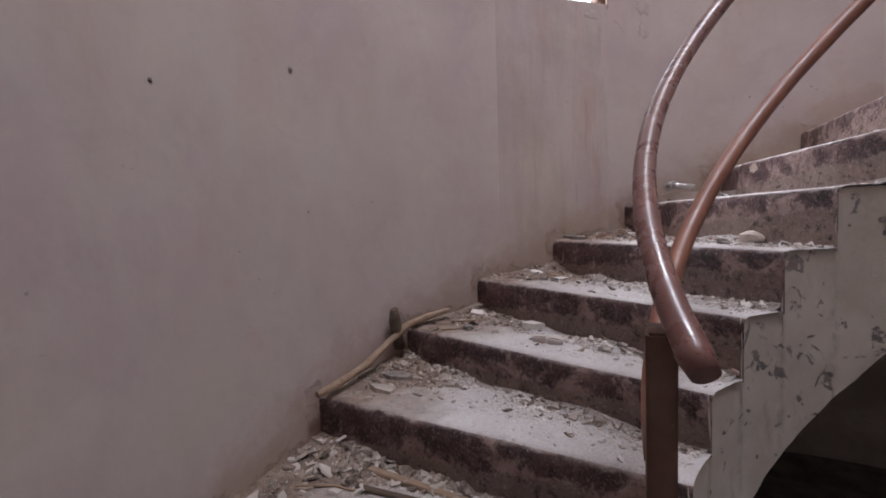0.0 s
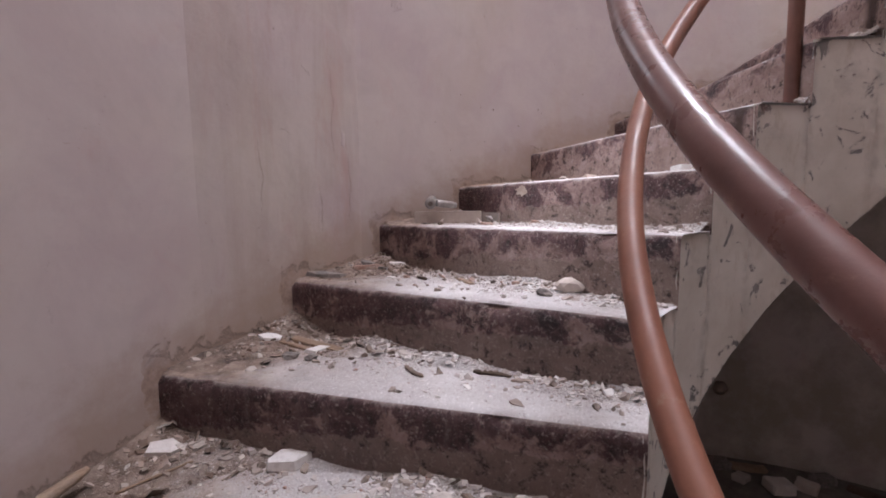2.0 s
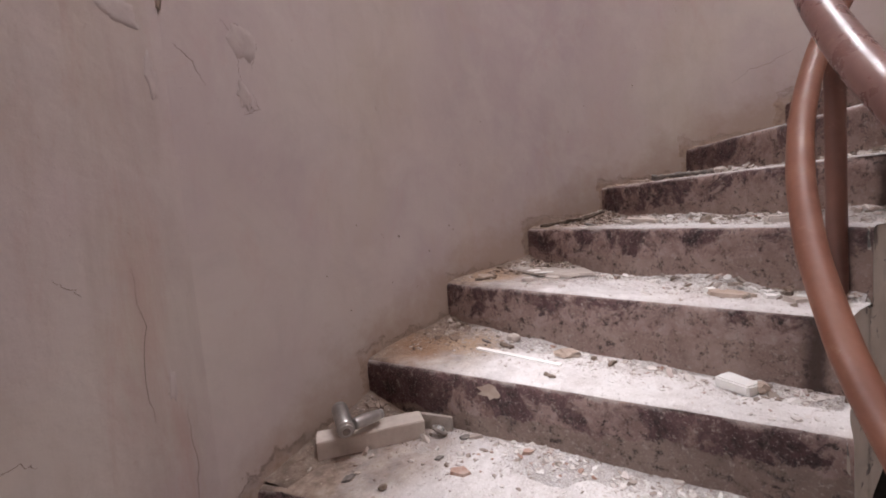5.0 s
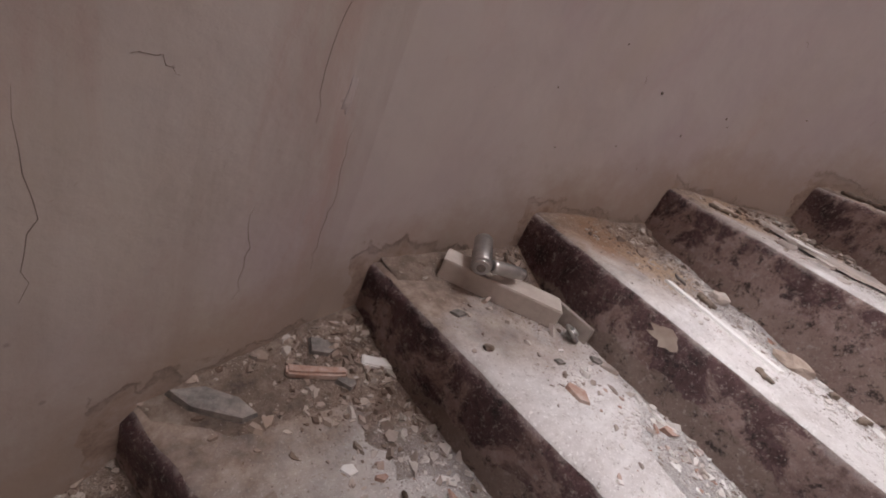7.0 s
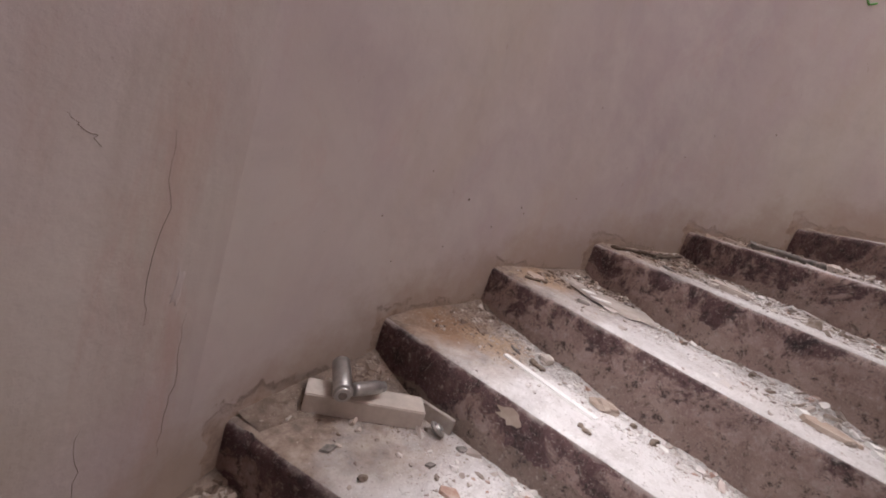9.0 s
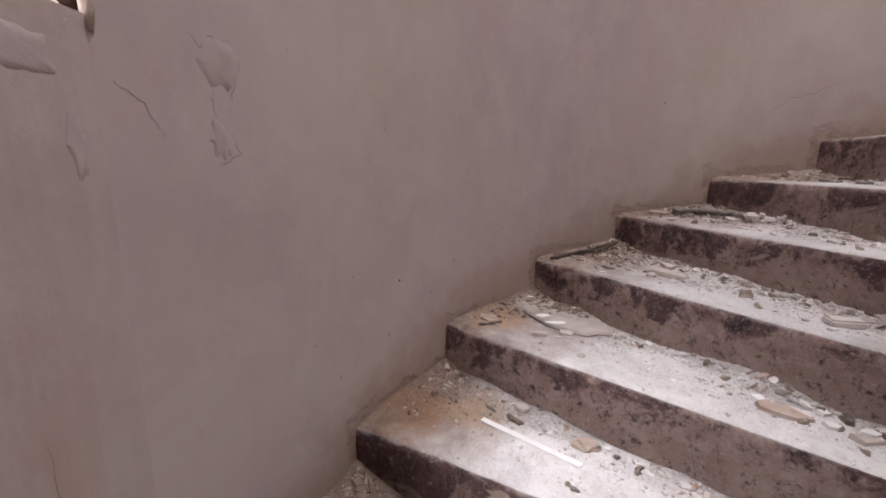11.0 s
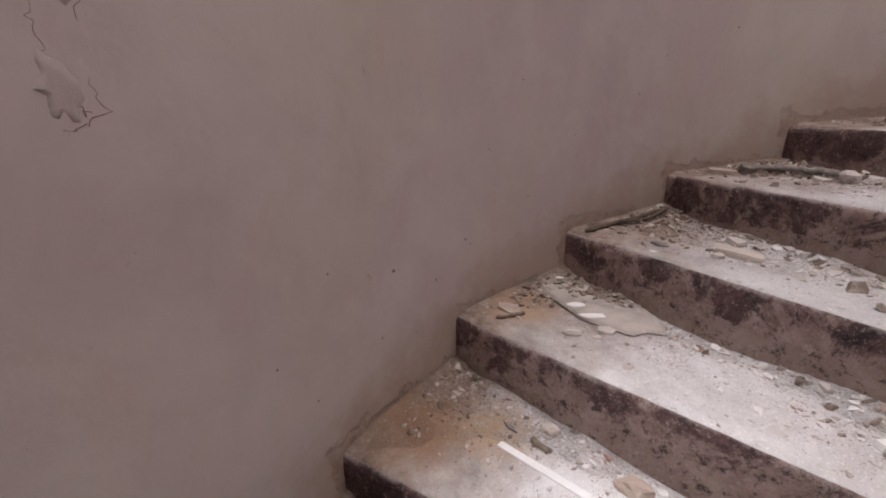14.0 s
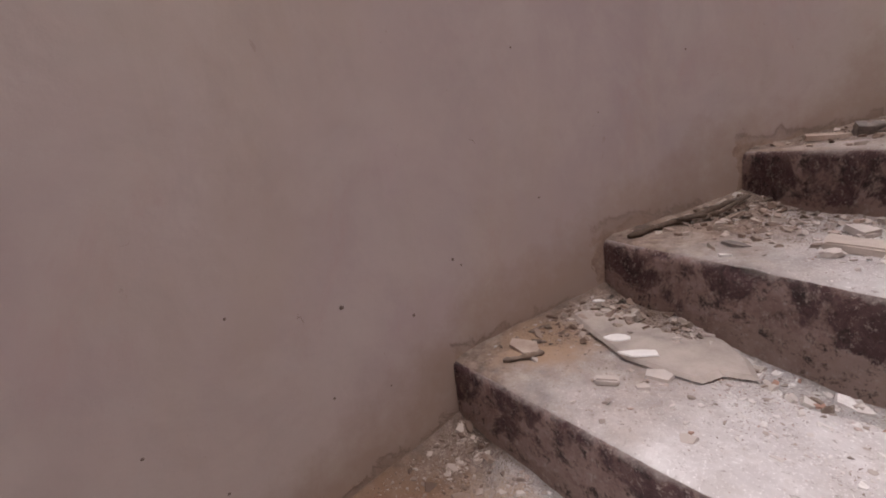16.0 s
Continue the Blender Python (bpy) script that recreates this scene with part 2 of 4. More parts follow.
def riser_paint(name, worn, foot_a, foot_b, strip=False):
    """Maroon paint, crusty and worn in blotches to pinkish tan render, with tan dust along the foot and a pale rubbed edge."""
    m = Mat(name, 0.7)
    which = m.chance()
    shift = m.node("ShaderNodeVectorMath")
    shift.operation = "ADD"
    m.t.links.new(m.co, shift.inputs[0])
    m.t.links.new(m.maths("MULTIPLY", which, 7.0), shift.inputs[1])
    at = shift.outputs[0]
    z = m.axis(2)
    c = m.ramp(m.noise(9, 10, 0.76, at, 0.3), (0.36, (0.036, 0.021, 0.022)), (0.47, (0.095, 0.048, 0.049)), (0.57, (0.150, 0.084, 0.080)), (0.70, (0.235, 0.158, 0.144)))
    fall = m.maths("MULTIPLY", m.maths("ADD", z, 0.07), -1.1)
    blotch = m.maths("ADD", m.noise(6.5, 9, 0.70, at, 0.4), m.maths("ADD", fall, m.maths("MULTIPLY", which, 0.05)))
    px, py = m.axis(0), m.axis(1)
    radius = m.maths("SQRT", m.maths("ADD", m.maths("MULTIPLY", px, px), m.maths("MULTIPLY", py, py)), 0.0)
    blotch = m.maths("ADD", blotch, m.maths("MULTIPLY", m.maths("SUBTRACT", 1.45, radius), 0.11))
    bare = m.ramp(blotch, (0.535 - worn, 0.0), (0.60 - worn, 0.88))
    tan = m.ramp(m.noise(12, 8, 0.72, at), (0.36, (0.265, 0.175, 0.155)), (0.52, (0.40, 0.282, 0.25)), (0.66, (0.50, 0.385, 0.345)))
    c = m.mix(bare, c, tan)
    edge = m.maths("ADD", m.maths("MULTIPLY", z, -5.2), m.maths("MULTIPLY", m.noise(7, 9, 0.75, at), 0.80))
    edge = m.maths("ADD", edge, m.maths("MULTIPLY", m.maths("SUBTRACT", 1.50, radius), 0.30))
    foot = m.ramp(m.noise(5, 7, 0.7, at), (0.38, foot_a), (0.62, foot_b))
    c = m.mix(m.ramp(edge, (0.98, 0.0), (1.20, 0.85)), c, foot)
    drip = m.ramp(m.noise(22, 8, 0.75, m.stretch((1, 1, 0.22), (0, 3, 0))), (0.56, 0.0), (0.66, 0.4))
    c = m.mix(drip, c, (0.24, 0.175, 0.155))
    fleck = m.ramp(m.noise(60, 8, 0.8, at), (0.565, 0.0), (0.62, 0.75))
    c = m.mix(fleck, c, (0.47, 0.39, 0.35))
    c = m.mix(m.ramp(m.noise(26, 9, 0.82, at), (0.39, 0.85), (0.47, 0.0)), c, (0.022, 0.015, 0.014))
    c = m.mix(m.ramp(m.noise(130, 7, 0.8, at), (0.58, 0.0), (0.63, 0.65)), c, (0.52, 0.44, 0.40))
    rub = m.maths("ADD", m.maths("MULTIPLY", z, 14.0), m.noise(11, 9, 0.75, at))
    c = m.mix(m.ramp(rub, (0.30, 0.0), (0.52, 0.85)), c, (0.47, 0.405, 0.375))
    if strip:
        r = m.maths("ADD", radius, m.maths("MULTIPLY", m.maths("SUBTRACT", m.noise(14, 6, 0.7, at), 0.5), 0.05))
        c = m.mix(m.ramp(r, (0.868, 0.0), (0.885, 0.85), (0.905, 0.85), (0.935, 0.0)), c, (0.055, 0.035, 0.030))
    m.colour(c)
    m.rough(m.ramp(bare, (0.0, 0.55), (1.0, 0.9)))
    m.bump(m.noise(38, 10, 0.8, at), 1.0, 0.014)
    m.bump(m.noise(9, 5, 0.6, at), 0.5, 0.012)
    m.bump(bare, 0.5, 0.003)
    return m.m


def by_wall(m, near, far, amount):
    """A mask for the brown mortar rubble that has come down along the outer wall."""
    x, y = m.axis(0), m.axis(1)
    r = m.maths("SQRT", m.maths("ADD", m.maths("MULTIPLY", x, x), m.maths("MULTIPLY", y, y)), 0.0)
    r = m.maths("ADD", r, m.maths("MULTIPLY", m.maths("SUBTRACT", m.noise(3.2, 5, 0.65), 0.5), 0.9))
    r = m.maths("MULTIPLY", m.maths("SUBTRACT", r, near), 1 / (far - near), True)
    return m.maths("MULTIPLY", r, amount)


def ochre_stain(m, r, deg, size):
    """A mask for a rusty stain round one place on the stairs."""
    p = polar(r, deg)
    dx, dy = m.maths("SUBTRACT", m.axis(0), p.x), m.maths("SUBTRACT", m.axis(1), p.y)
    d = m.maths("SQRT", m.maths("ADD", m.maths("MULTIPLY", dx, dx), m.maths("MULTIPLY", dy, dy)), 0.0)
    d = m.maths("ADD", d, m.maths("MULTIPLY", m.maths("SUBTRACT", m.noise(8, 8, 0.7), 0.5), 0.30))
    return m.ramp(m.maths("DIVIDE", d, size), (0.35, 0.85), (1.0, 0.0))


def dust_look(name, bump, loose, shade=1.0, near=1.72, far=2.04):
    """Pale plaster dust over grey concrete: trodden smooth, or loose with grit; brown mortar towards the wall."""
    m = Mat(name, 0.96)
    pale = [tuple(v * shade for v in c) for c in ((0.55, 0.505, 0.485), (0.67, 0.635, 0.62), (0.745, 0.72, 0.705))]
    c = m.ramp(m.noise(3.5, 8, 0.68, warp=0.4), (0.32, pale[0]), (0.5, pale[1]), (0.66, pale[2]))
    c = m.mix(m.ramp(m.noise(1.7, 7, 0.7, warp=0.8), (0.48, 0.0), (0.64, 0.8)), c, (0.41, 0.37, 0.365))
    c = m.mix(m.ramp(m.noise(14, 9, 0.78), (0.48, 0.0), (0.66, 0.45 + 0.2 * loose)), c, (0.42, 0.37, 0.34))
    if loose:
        c = m.mix(m.ramp(m.noise(32, 9, 0.82, m.stretch((1, 1, 1), (7, 3, 1))), (0.38, 0.65), (0.52, 0.0)), c, (0.33, 0.275, 0.24))
    else:
        c = m.mix(m.ramp(m.noise(150, 4, 0.75), (0.57, 0.0), (0.62, 0.7)), c, (0.82, 0.80, 0.78))
        c = m.mix(m.ramp(m.noise(60, 7, 0.8), (0.36, 0.75), (0.43, 0.0)), c, (0.25, 0.21, 0.185))
    if loose:
        c = m.mix(m.ramp(m.noise(120, 7, 0.82), (0.54, 0.0), (0.59, 0.8)), c, (0.80, 0.77, 0.74))
        c = m.mix(m.ramp(m.noise(75, 8, 0.84), (0.37, 0.7), (0.44, 0.0)), c, (0.19, 0.15, 0.128))
    brown = m.ramp(m.noise(11, 9, 0.75), (0.36, (0.10, 0.066, 0.048)), (0.50, (0.23, 0.162, 0.122)), (0.66, (0.40, 0.315, 0.255)))
    c = m.mix(by_wall(m, near, far, 0.92), c, brown)
    c = m.mix(ochre_stain(m, 2.03, 71.5, 0.20), c, (0.31, 0.185, 0.115))
    c = m.mix(ochre_stain(m, 1.90, 68.0, 0.13), c, (0.46, 0.32, 0.21))
    c = m.mix(ochre_stain(m, 2.05, 58.0, 0.16), c, (0.40, 0.27, 0.18))
    m.colour(c)
    m.bump(m.noise(75, 9, 0.82), bump, 0.010)
    return m.m


def chip_material():
    m = Mat("plaster_chips", 0.95)
    c = m.ramp(m.island(), (0.0, (0.20, 0.155, 0.13)), (0.20, (0.40, 0.335, 0.295)), (0.42, (0.60, 0.55, 0.515)), (0.9, (0.76, 0.73, 0.705)), (0.97, (0.36, 0.22, 0.17)))
    c = m.mix(m.ramp(m.noise(60, 5, 0.7), (0.45, 0.0), (0.7, 0.45)), c, (0.42, 0.37, 0.33))
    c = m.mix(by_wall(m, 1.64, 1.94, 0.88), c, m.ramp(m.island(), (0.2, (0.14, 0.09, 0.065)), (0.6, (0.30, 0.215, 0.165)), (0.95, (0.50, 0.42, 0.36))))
    m.colour(c)
    m.bump(m.noise(90, 5, 0.7), 0.5, 0.004)
    return m.m


def slab_chips():
    """Broken mortar, each piece with its own tone from dark earth to grey."""
    m = Mat("dirty_mortar_slabs", 0.95)
    c = m.ramp(m.island(), (0.0, (0.085, 0.062, 0.050)), (0.35, (0.20, 0.150, 0.118)), (0.62, (0.33, 0.270, 0.225)), (0.9, (0.52, 0.465, 0.42)))
    c = m.mix(m.ramp(m.noise(45, 7, 0.75), (0.46, 0.0), (0.66, 0.6)), c, (0.46, 0.40, 0.355))
    m.colour(c)
    m.bump(m.noise(80, 6, 0.75), 0.7, 0.005)
    return m.m


def rail_paint(name, a, b, rough):
    m = Mat(name, rough)
    c = m.ramp(m.noise(7, 6, 0.65), (0.3, a), (0.7, b))
    c = m.mix(m.ramp(m.noise(28, 7, 0.75), (0.60, 0.0), (0.70, 0.4)), c, (0.34, 0.22, 0.16))
    c = m.mix(m.ramp(m.noise(4.2, 7, 0.7, m.stretch((1, 1, 1), (5, 2, 9))), (0.70, 0.0), (0.715, 0.8)), c, (0.55, 0.47, 0.42))
    m.colour(c)
    m.rough(m.ramp(m.noise(16, 6, 0.7), (0.35, rough - 0.08), (0.7, rough + 0.2)))
    m.b.inputs["Specular IOR Level"].default_value = 0.55
    m.bump(m.noise(30, 5, 0.6), 0.25, 0.003)
    return m.m


def plain(name, a, b, scale=14, rough=0.85, metal=0.0, bump=0.4, dust=0.0):
    m = Mat(name, rough, metal)
    c = m.ramp(m.noise(scale, 7, 0.65), (0.35, a), (0.68, b))
    if dust:
        c = m.mix(m.ramp(m.noise(scale * 1.7, 8, 0.75), (0.40, 0.15), (0.62, dust)), c, (0.52, 0.45, 0.40))
    m.colour(c)
    m.bump(m.noise(scale * 4, 6, 0.7), bump, 0.004)
    return m.m


def timber(name, a, b, rough=0.8):
    m = Mat(name, rough)
    grain = m.noise(14, 8, 0.7, m.stretch((1.0, 6.0, 6.0)), 0.8)
    c = m.ramp(grain, (0.3, a), (0.7, b))
    c = m.mix(m.ramp(m.noise(5, 6, 0.7), (0.55, 0.0), (0.75, 0.5)), c, (0.36, 0.31, 0.27))
    m.colour(c)
    m.bump(grain, 0.5, 0.004)
    return m.m


WALL = plaster_wall()
DAMP = damp_plaster()
LIME = peeling_stringer()
RISER = riser_paint("maroon_riser_paint", 0.0, (0.200, 0.145, 0.125), (0.30, 0.228, 0.195))
RISER_DUSTY = riser_paint("maroon_riser_paint_dusty_foot", 0.0, (0.21, 0.15, 0.125), (0.33, 0.25, 0.21))
RISER_WORN = riser_paint("worn_maroon_riser_paint", 0.075, (0.26, 0.175, 0.15), (0.42, 0.31, 0.27), True)
TREAD = dust_look("dusty_concrete", 0.45, 0, 1.0, 1.66, 2.02)
# Greyer tone that also holds the weaker light on lower and upper steps.
TREAD_GREY_DIM = dust_look("dimmed_grey_concrete", 0.45, 0, 0.80, 1.62, 2.00)
BED = dust_look("crumbled_plaster", 1.0, 1)
BED_TAN = dust_look("crumbled_brown_mortar", 1.0, 1, 0.92, 1.60, 1.88)
BED_BROWN = dust_look("dirty_fallen_mortar", 1.0, 1, 0.75, 1.05, 1.50)
MORTAR = plain("tan_mortar", (0.36, 0.275, 0.22), (0.52, 0.43, 0.37), 16, 0.95, bump=0.8)
CHIP = chip_material()
SLAB_CHIP = slab_chips()
RAIL = rail_paint("brown_rail_paint", (0.135, 0.062, 0.052), (0.20, 0.10, 0.085), 0.27)
RAIL_LOW = rail_paint("red_oxide_rail_paint", (0.18, 0.068, 0.042), (0.27, 0.115, 0.072), 0.42)
NEWEL = rail_paint("dark_newel_paint", (0.095, 0.050, 0.036), (0.175, 0.100, 0.072), 0.6)
POST_PAINT = rail_paint("dark_post_paint", (0.13, 0.055, 0.042), (0.20, 0.09, 0.065), 0.45)
CEIL = plain("ceiling_plaster", (0.62, 0.58, 0.55), (0.72, 0.69, 0.66), 3, 0.9)
EARTH = plain("dark_earth_floor", (0.10, 0.088, 0.078), (0.21, 0.185, 0.165), 9, 0.95)
# Near-black: the dark below the stairs and in the doorway is coloured in.
DARK = plain("near_black_render", (0.05, 0.045, 0.042), (0.11, 0.10, 0.092), 7, 0.95)
WOOD = timber("weathered_timber", (0.20, 0.13, 0.085), (0.34, 0.25, 0.18))
WOOD_DARK = timber("dark_board", (0.06, 0.042, 0.03), (0.14, 0.10, 0.075))
FRAME_WOOD = timber("window_frame_wood", (0.15, 0.085, 0.06), (0.27, 0.18, 0.13))
STONE = plain("grey_stone", (0.50, 0.45, 0.42), (0.64, 0.60, 0.565), 20, 0.9, dust=0.6)
BRICK = plain("grey_cement_block", (0.42, 0.36, 0.315), (0.58, 0.515, 0.46), 18, 0.93, dust=0.5)
TERRA = plain("terracotta", (0.30, 0.15, 0.105), (0.42, 0.235, 0.17), 20, 0.9, dust=0.7)
SLATE = plain("dark_slate", (0.065, 0.06, 0.058), (0.14, 0.13, 0.125), 20, 0.85, dust=0.45)
PAPER = plain("pale_flake", (0.74, 0.72, 0.69), (0.82, 0.80, 0.78), 25, 0.9)
GREYPLATE = plain("fallen_grey_plaster", (0.25, 0.215, 0.19), (0.44, 0.385, 0.345), 9, 0.95, bump=0.8, dust=0.6)
STEEL = plain("dull_chrome", (0.38, 0.37, 0.36), (0.55, 0.53, 0.51), 30, 0.34, 0.85, 0.15)
LEAF = plain("dry_leaf", (0.09, 0.06, 0.04), (0.17, 0.11, 0.07), 20, 0.85, dust=0.35)


# ---- building helpers ----
def part(name, bm, material, parent=None, label=""):
    me = bpy.data.meshes.new(name)
    bm.normal_update()
    bm.to_mesh(me)
    bm.free()
    me.materials.append(material)
    ob = new(name, me)
    if parent:
        ob.parent = parent
    return tagged(ob, label)


def grid_mesh(name, rows, material, parent=None, smooth=True, loop=False, extra=()):
    """One sheet from rows of places; rows may close on themselves."""
    n, w = len(rows), len(rows[0])
    verts = [tuple(p) for row in rows for p in row]
    faces = []
    for j in range(n - (0 if loop else 1)):
        k = (j + 1) % n
        for i in range(w - 1):
            faces.append((j * w + i, j * w + i + 1, k * w + i + 1, k * w + i))
    me = bpy.data.meshes.new(name)
    me.from_pydata(verts, [], faces)
    me.update()
    for m in (material, *extra):
        me.materials.append(m)
    me.polygons.foreach_set("use_smooth", [smooth] * len(me.polygons))
    ob = new(name, me)
    if parent:
        ob.parent = parent
    return ob


def empty(name, m, label, category, group="", kind=""):
    ob = new(name)
    ob.location = m.translation if isinstance(m, Matrix) else m
    return tagged(ob, label, category, group, kind)


def box_bm(sx, sy, sz, bevel=0.003, at=(0, 0, 0), rough=0.0, seed=0, cuts=0):
    bm = bmesh.new()
    bmesh.ops.create_cube(bm, size=1.0)
    bmesh.ops.scale(bm, vec=(sx, sy, sz), verts=bm.verts)
    if cuts:
        bmesh.ops.subdivide_edges(bm, edges=bm.edges[:], cuts=cuts, use_grid_fill=True)
    if bevel:
        bmesh.ops.bevel(bm, geom=[e for e in bm.edges if len(e.link_faces) == 2 and e.calc_face_angle() > 0.5], offset=bevel, segments=2, affect="EDGES")
    if rough:
        for v in bm.verts:
            v.co += noise.noise_vector(v.co * 22 + Vector((seed, 0, seed * 2))) * rough
    bmesh.ops.translate(bm, vec=at, verts=bm.verts)
    return bm


def tube(points, radius, sides=20, wobble=0.0, caps=True):
    """A swept tube through points; radius is a number or one for each point."""
    bm = bmesh.new()
    pts = [Vector(p) for p in points]
    rings = []
    side = None
    for i, p in enumerate(pts):
        d = (pts[min(i + 1, len(pts) - 1)] - pts[max(i - 1, 0)]).normalized()
        if side is None:
            side = d.cross(Vector((0, 0, 1)) if abs(d.z) < 0.9 else Vector((1, 0, 0))).normalized()
        side = (side - d * side.dot(d)).normalized()
        up = d.cross(side)
        r = radius[i] if isinstance(radius, (list, tuple)) else radius
        ring = []
        for k in range(sides):
            a = 2 * math.pi * k / sides
            v = p + (side * math.cos(a) + up * math.sin(a)) * r
            if wobble:
                v += noise.noise_vector(v * 9) * wobble
            ring.append(bm.verts.new(v))
        rings.append(ring)
    for a, b in zip(rings, rings[1:]):
        for k in range(sides):
            f = bm.faces.new((a[k], a[(k + 1) % sides], b[(k + 1) % sides], b[k]))
            f.smooth = True
    if caps:
        bm.faces.new(rings[0][::-1])
        bm.faces.new(rings[-1])
    return bm


def slab_bm(size, thick, sides=6, seed=0, squash=0.7, ragged=0.25):
    """A ragged flat flake with thickness."""
    rnd = random.Random(seed)
    bm = bmesh.new()
    low, high = [], []
    for k in range(sides):
        a = 2 * math.pi * (k + rnd.uniform(-0.25, 0.25)) / sides
        r = size * (1 + rnd.uniform(-ragged, ragged))
        x, y = r * math.cos(a), r * math.sin(a) * squash
        low.append(bm.verts.new((x, y, 0)))
        high.append(bm.verts.new((x * 0.93, y * 0.93, thick * rnd.uniform(0.8, 1.2))))
    bm.faces.new(low[::-1])
    bm.faces.new(high)
    for k in range(sides):
        j = (k + 1) % sides
        bm.faces.new((low[k], low[j], high[j], high[k]))
    return bm


def lump_bm(sx, sy, sz, seed=0, rough=0.2, level=3):
    bm = bmesh.new()
    bmesh.ops.create_icosphere(bm, subdivisions=level, radius=1.0)
    for v in bm.verts:
        n = noise.noise(v.co * 1.3 + Vector((seed * 3.1, seed, 0)))
        v.co *= 1 + rough * n + 0.10 * noise.noise(v.co * 3.7 + Vector((seed, 2, 1)))
        v.co = Vector((v.co.x * sx, v.co.y * sy, max(v.co.z, -0.75) * sz + 0.75 * sz))
    for f in bm.faces:
        f.smooth = level > 2
    return bm


def soffit(deg):
    """Height of the underside of the stairs along the open well."""
    return 0.600 + 0.0147 * (63.6 - deg) + 1.8e-5 * (63.6 - deg) ** 2


# ---- stairs ----
def on_step(k, u, v):
    """Radius and angle on step k: u 0 at the well to 1 at the wall, v 0 at the nosing to 1 at the next riser."""
    def front(j):
        p = polar(RI, PH[j]).lerp(polar(R, TH[j]), u)
        a = math.degrees(math.atan2(p.y, p.x))
        want = PH[j] * (1 - u) + TH[j] * u
        while a < want - 180:
            a += 360
        while a > want + 180:
            a -= 360
        return p.xy.length, a
    (r0, a0), (r1, a1) = front(k), front(k + 1)
    return r0 * (1 - v) + r1 * v, a0 * (1 - v) + a1 * v


def step_place(k, u, v, z=0.0):
    r, a = on_step(k, u, v)
    return polar(r, a, ZS[k] + z)


stair = tagged(new("staircase"), "curved concrete winder stair with worn maroon risers", "staircase", kind="structure")
U_N = 120
for k in range(FIRST, LAST + 1):
    rise = ZS[k] - ZS[k - 1] if k - 1 in ZS else RISE
    rows = []
    profile = [(0.0, -rise - 0.01), (0.0, -rise * 0.66), (0.0, -rise * 0.33), (0.0, -0.028), (0.003, -0.013), (0.010, -0.005), (0.024, 0.0)]
    for dist, dz in profile:
        row = []
        for i in range(U_N + 1):
            u = -0.004 + 1.03 * i / U_N
            r, a = on_step(k, u, 0.0)
            p = polar(r, a - math.degrees(dist / r), dz)
            n = noise.noise(Vector((u * 19, k * 3.7, dz * 30)))
            gone = max(0.0, noise.noise(Vector((u * 11, k * 5.1, 2.0))) - 0.28) + 0.8 * max(0.0, noise.noise(Vector((u * 34, k * 2.3, 5.0))) - 0.32)
            chip = gone * (0.034 if -0.02 < dz <= -0.002 else 0.0)
            back = polar(1.0, a - 90)
            p += back * (0.0022 * n + 0.0012 * noise.noise(Vector((u * 70, k * 1.7, dz * 60))) + chip)
            p.z -= chip * 0.5
            row.append(p)
        rows.append(row)
    for j in range(1, 9):
        row = []
        for i in range(U_N + 1):
            u = -0.004 + 1.03 * i / U_N
            r, a = on_step(k, u, 0.03 + 0.99 * j / 8)
            row.append(polar(r, a, 0.003 * noise.noise(Vector((u * 9, k * 4.0, j * 0.8)))))
        rows.append(row)
    ob = grid_mesh("step", rows, TREAD_GREY_DIM if k <= 4 or k >= 8 else TREAD, stair, extra=(RISER if k < 5 else RISER_DUSTY if k < 7 else RISER_WORN,))
    ob.location.z = ZS[k]
    w = U_N
    for n, f in enumerate(ob.data.polygons):
        f.material_index = 1 if n // w < 5 else 0
        f.use_smooth = True

# the cheek of the stair along the open well and its underside
rows = []
for k in range(FIRST, LAST + 1):
    for j in range(9):
        a = PH[k] + (PH[k + 1] - PH[k]) * j / 8
        top = ZS[k] - 0.004
        low = max(FLOOR - 0.05, soffit(a))
        row = []
        for i in range(15):
            z = top + (min(low, top - 0.05) - top) * i / 14
            n = 0.004 * noise.noise(Vector((a * 0.2, z * 6, 1.0))) + 0.0025 * noise.noise(Vector((a * 0.7, z * 20, 4.0)))
            row.append(polar(RI + n + (0.006 if i == 0 else 0), a, z))
        rows.append(row)
cheek = grid_mesh("stair_cheek", rows, LIME, stair)
tagged(cheek, "white limewashed stair cheek flaking to grey")
rows = []
for j in range(160):
    a = PH[FIRST] + (PH[LAST + 1] - PH[FIRST]) * j / 159
    z = max(FLOOR - 0.05, soffit(a))
    rows.append([polar(RI + (R + 0.02 - RI) * i / 8, a, z + 0.004 * noise.noise(Vector((a * 0.2, i, 0)))) for i in range(9)])
tagged(grid_mesh("stair_soffit", rows, DARK, stair), "near-black underside of the stair")


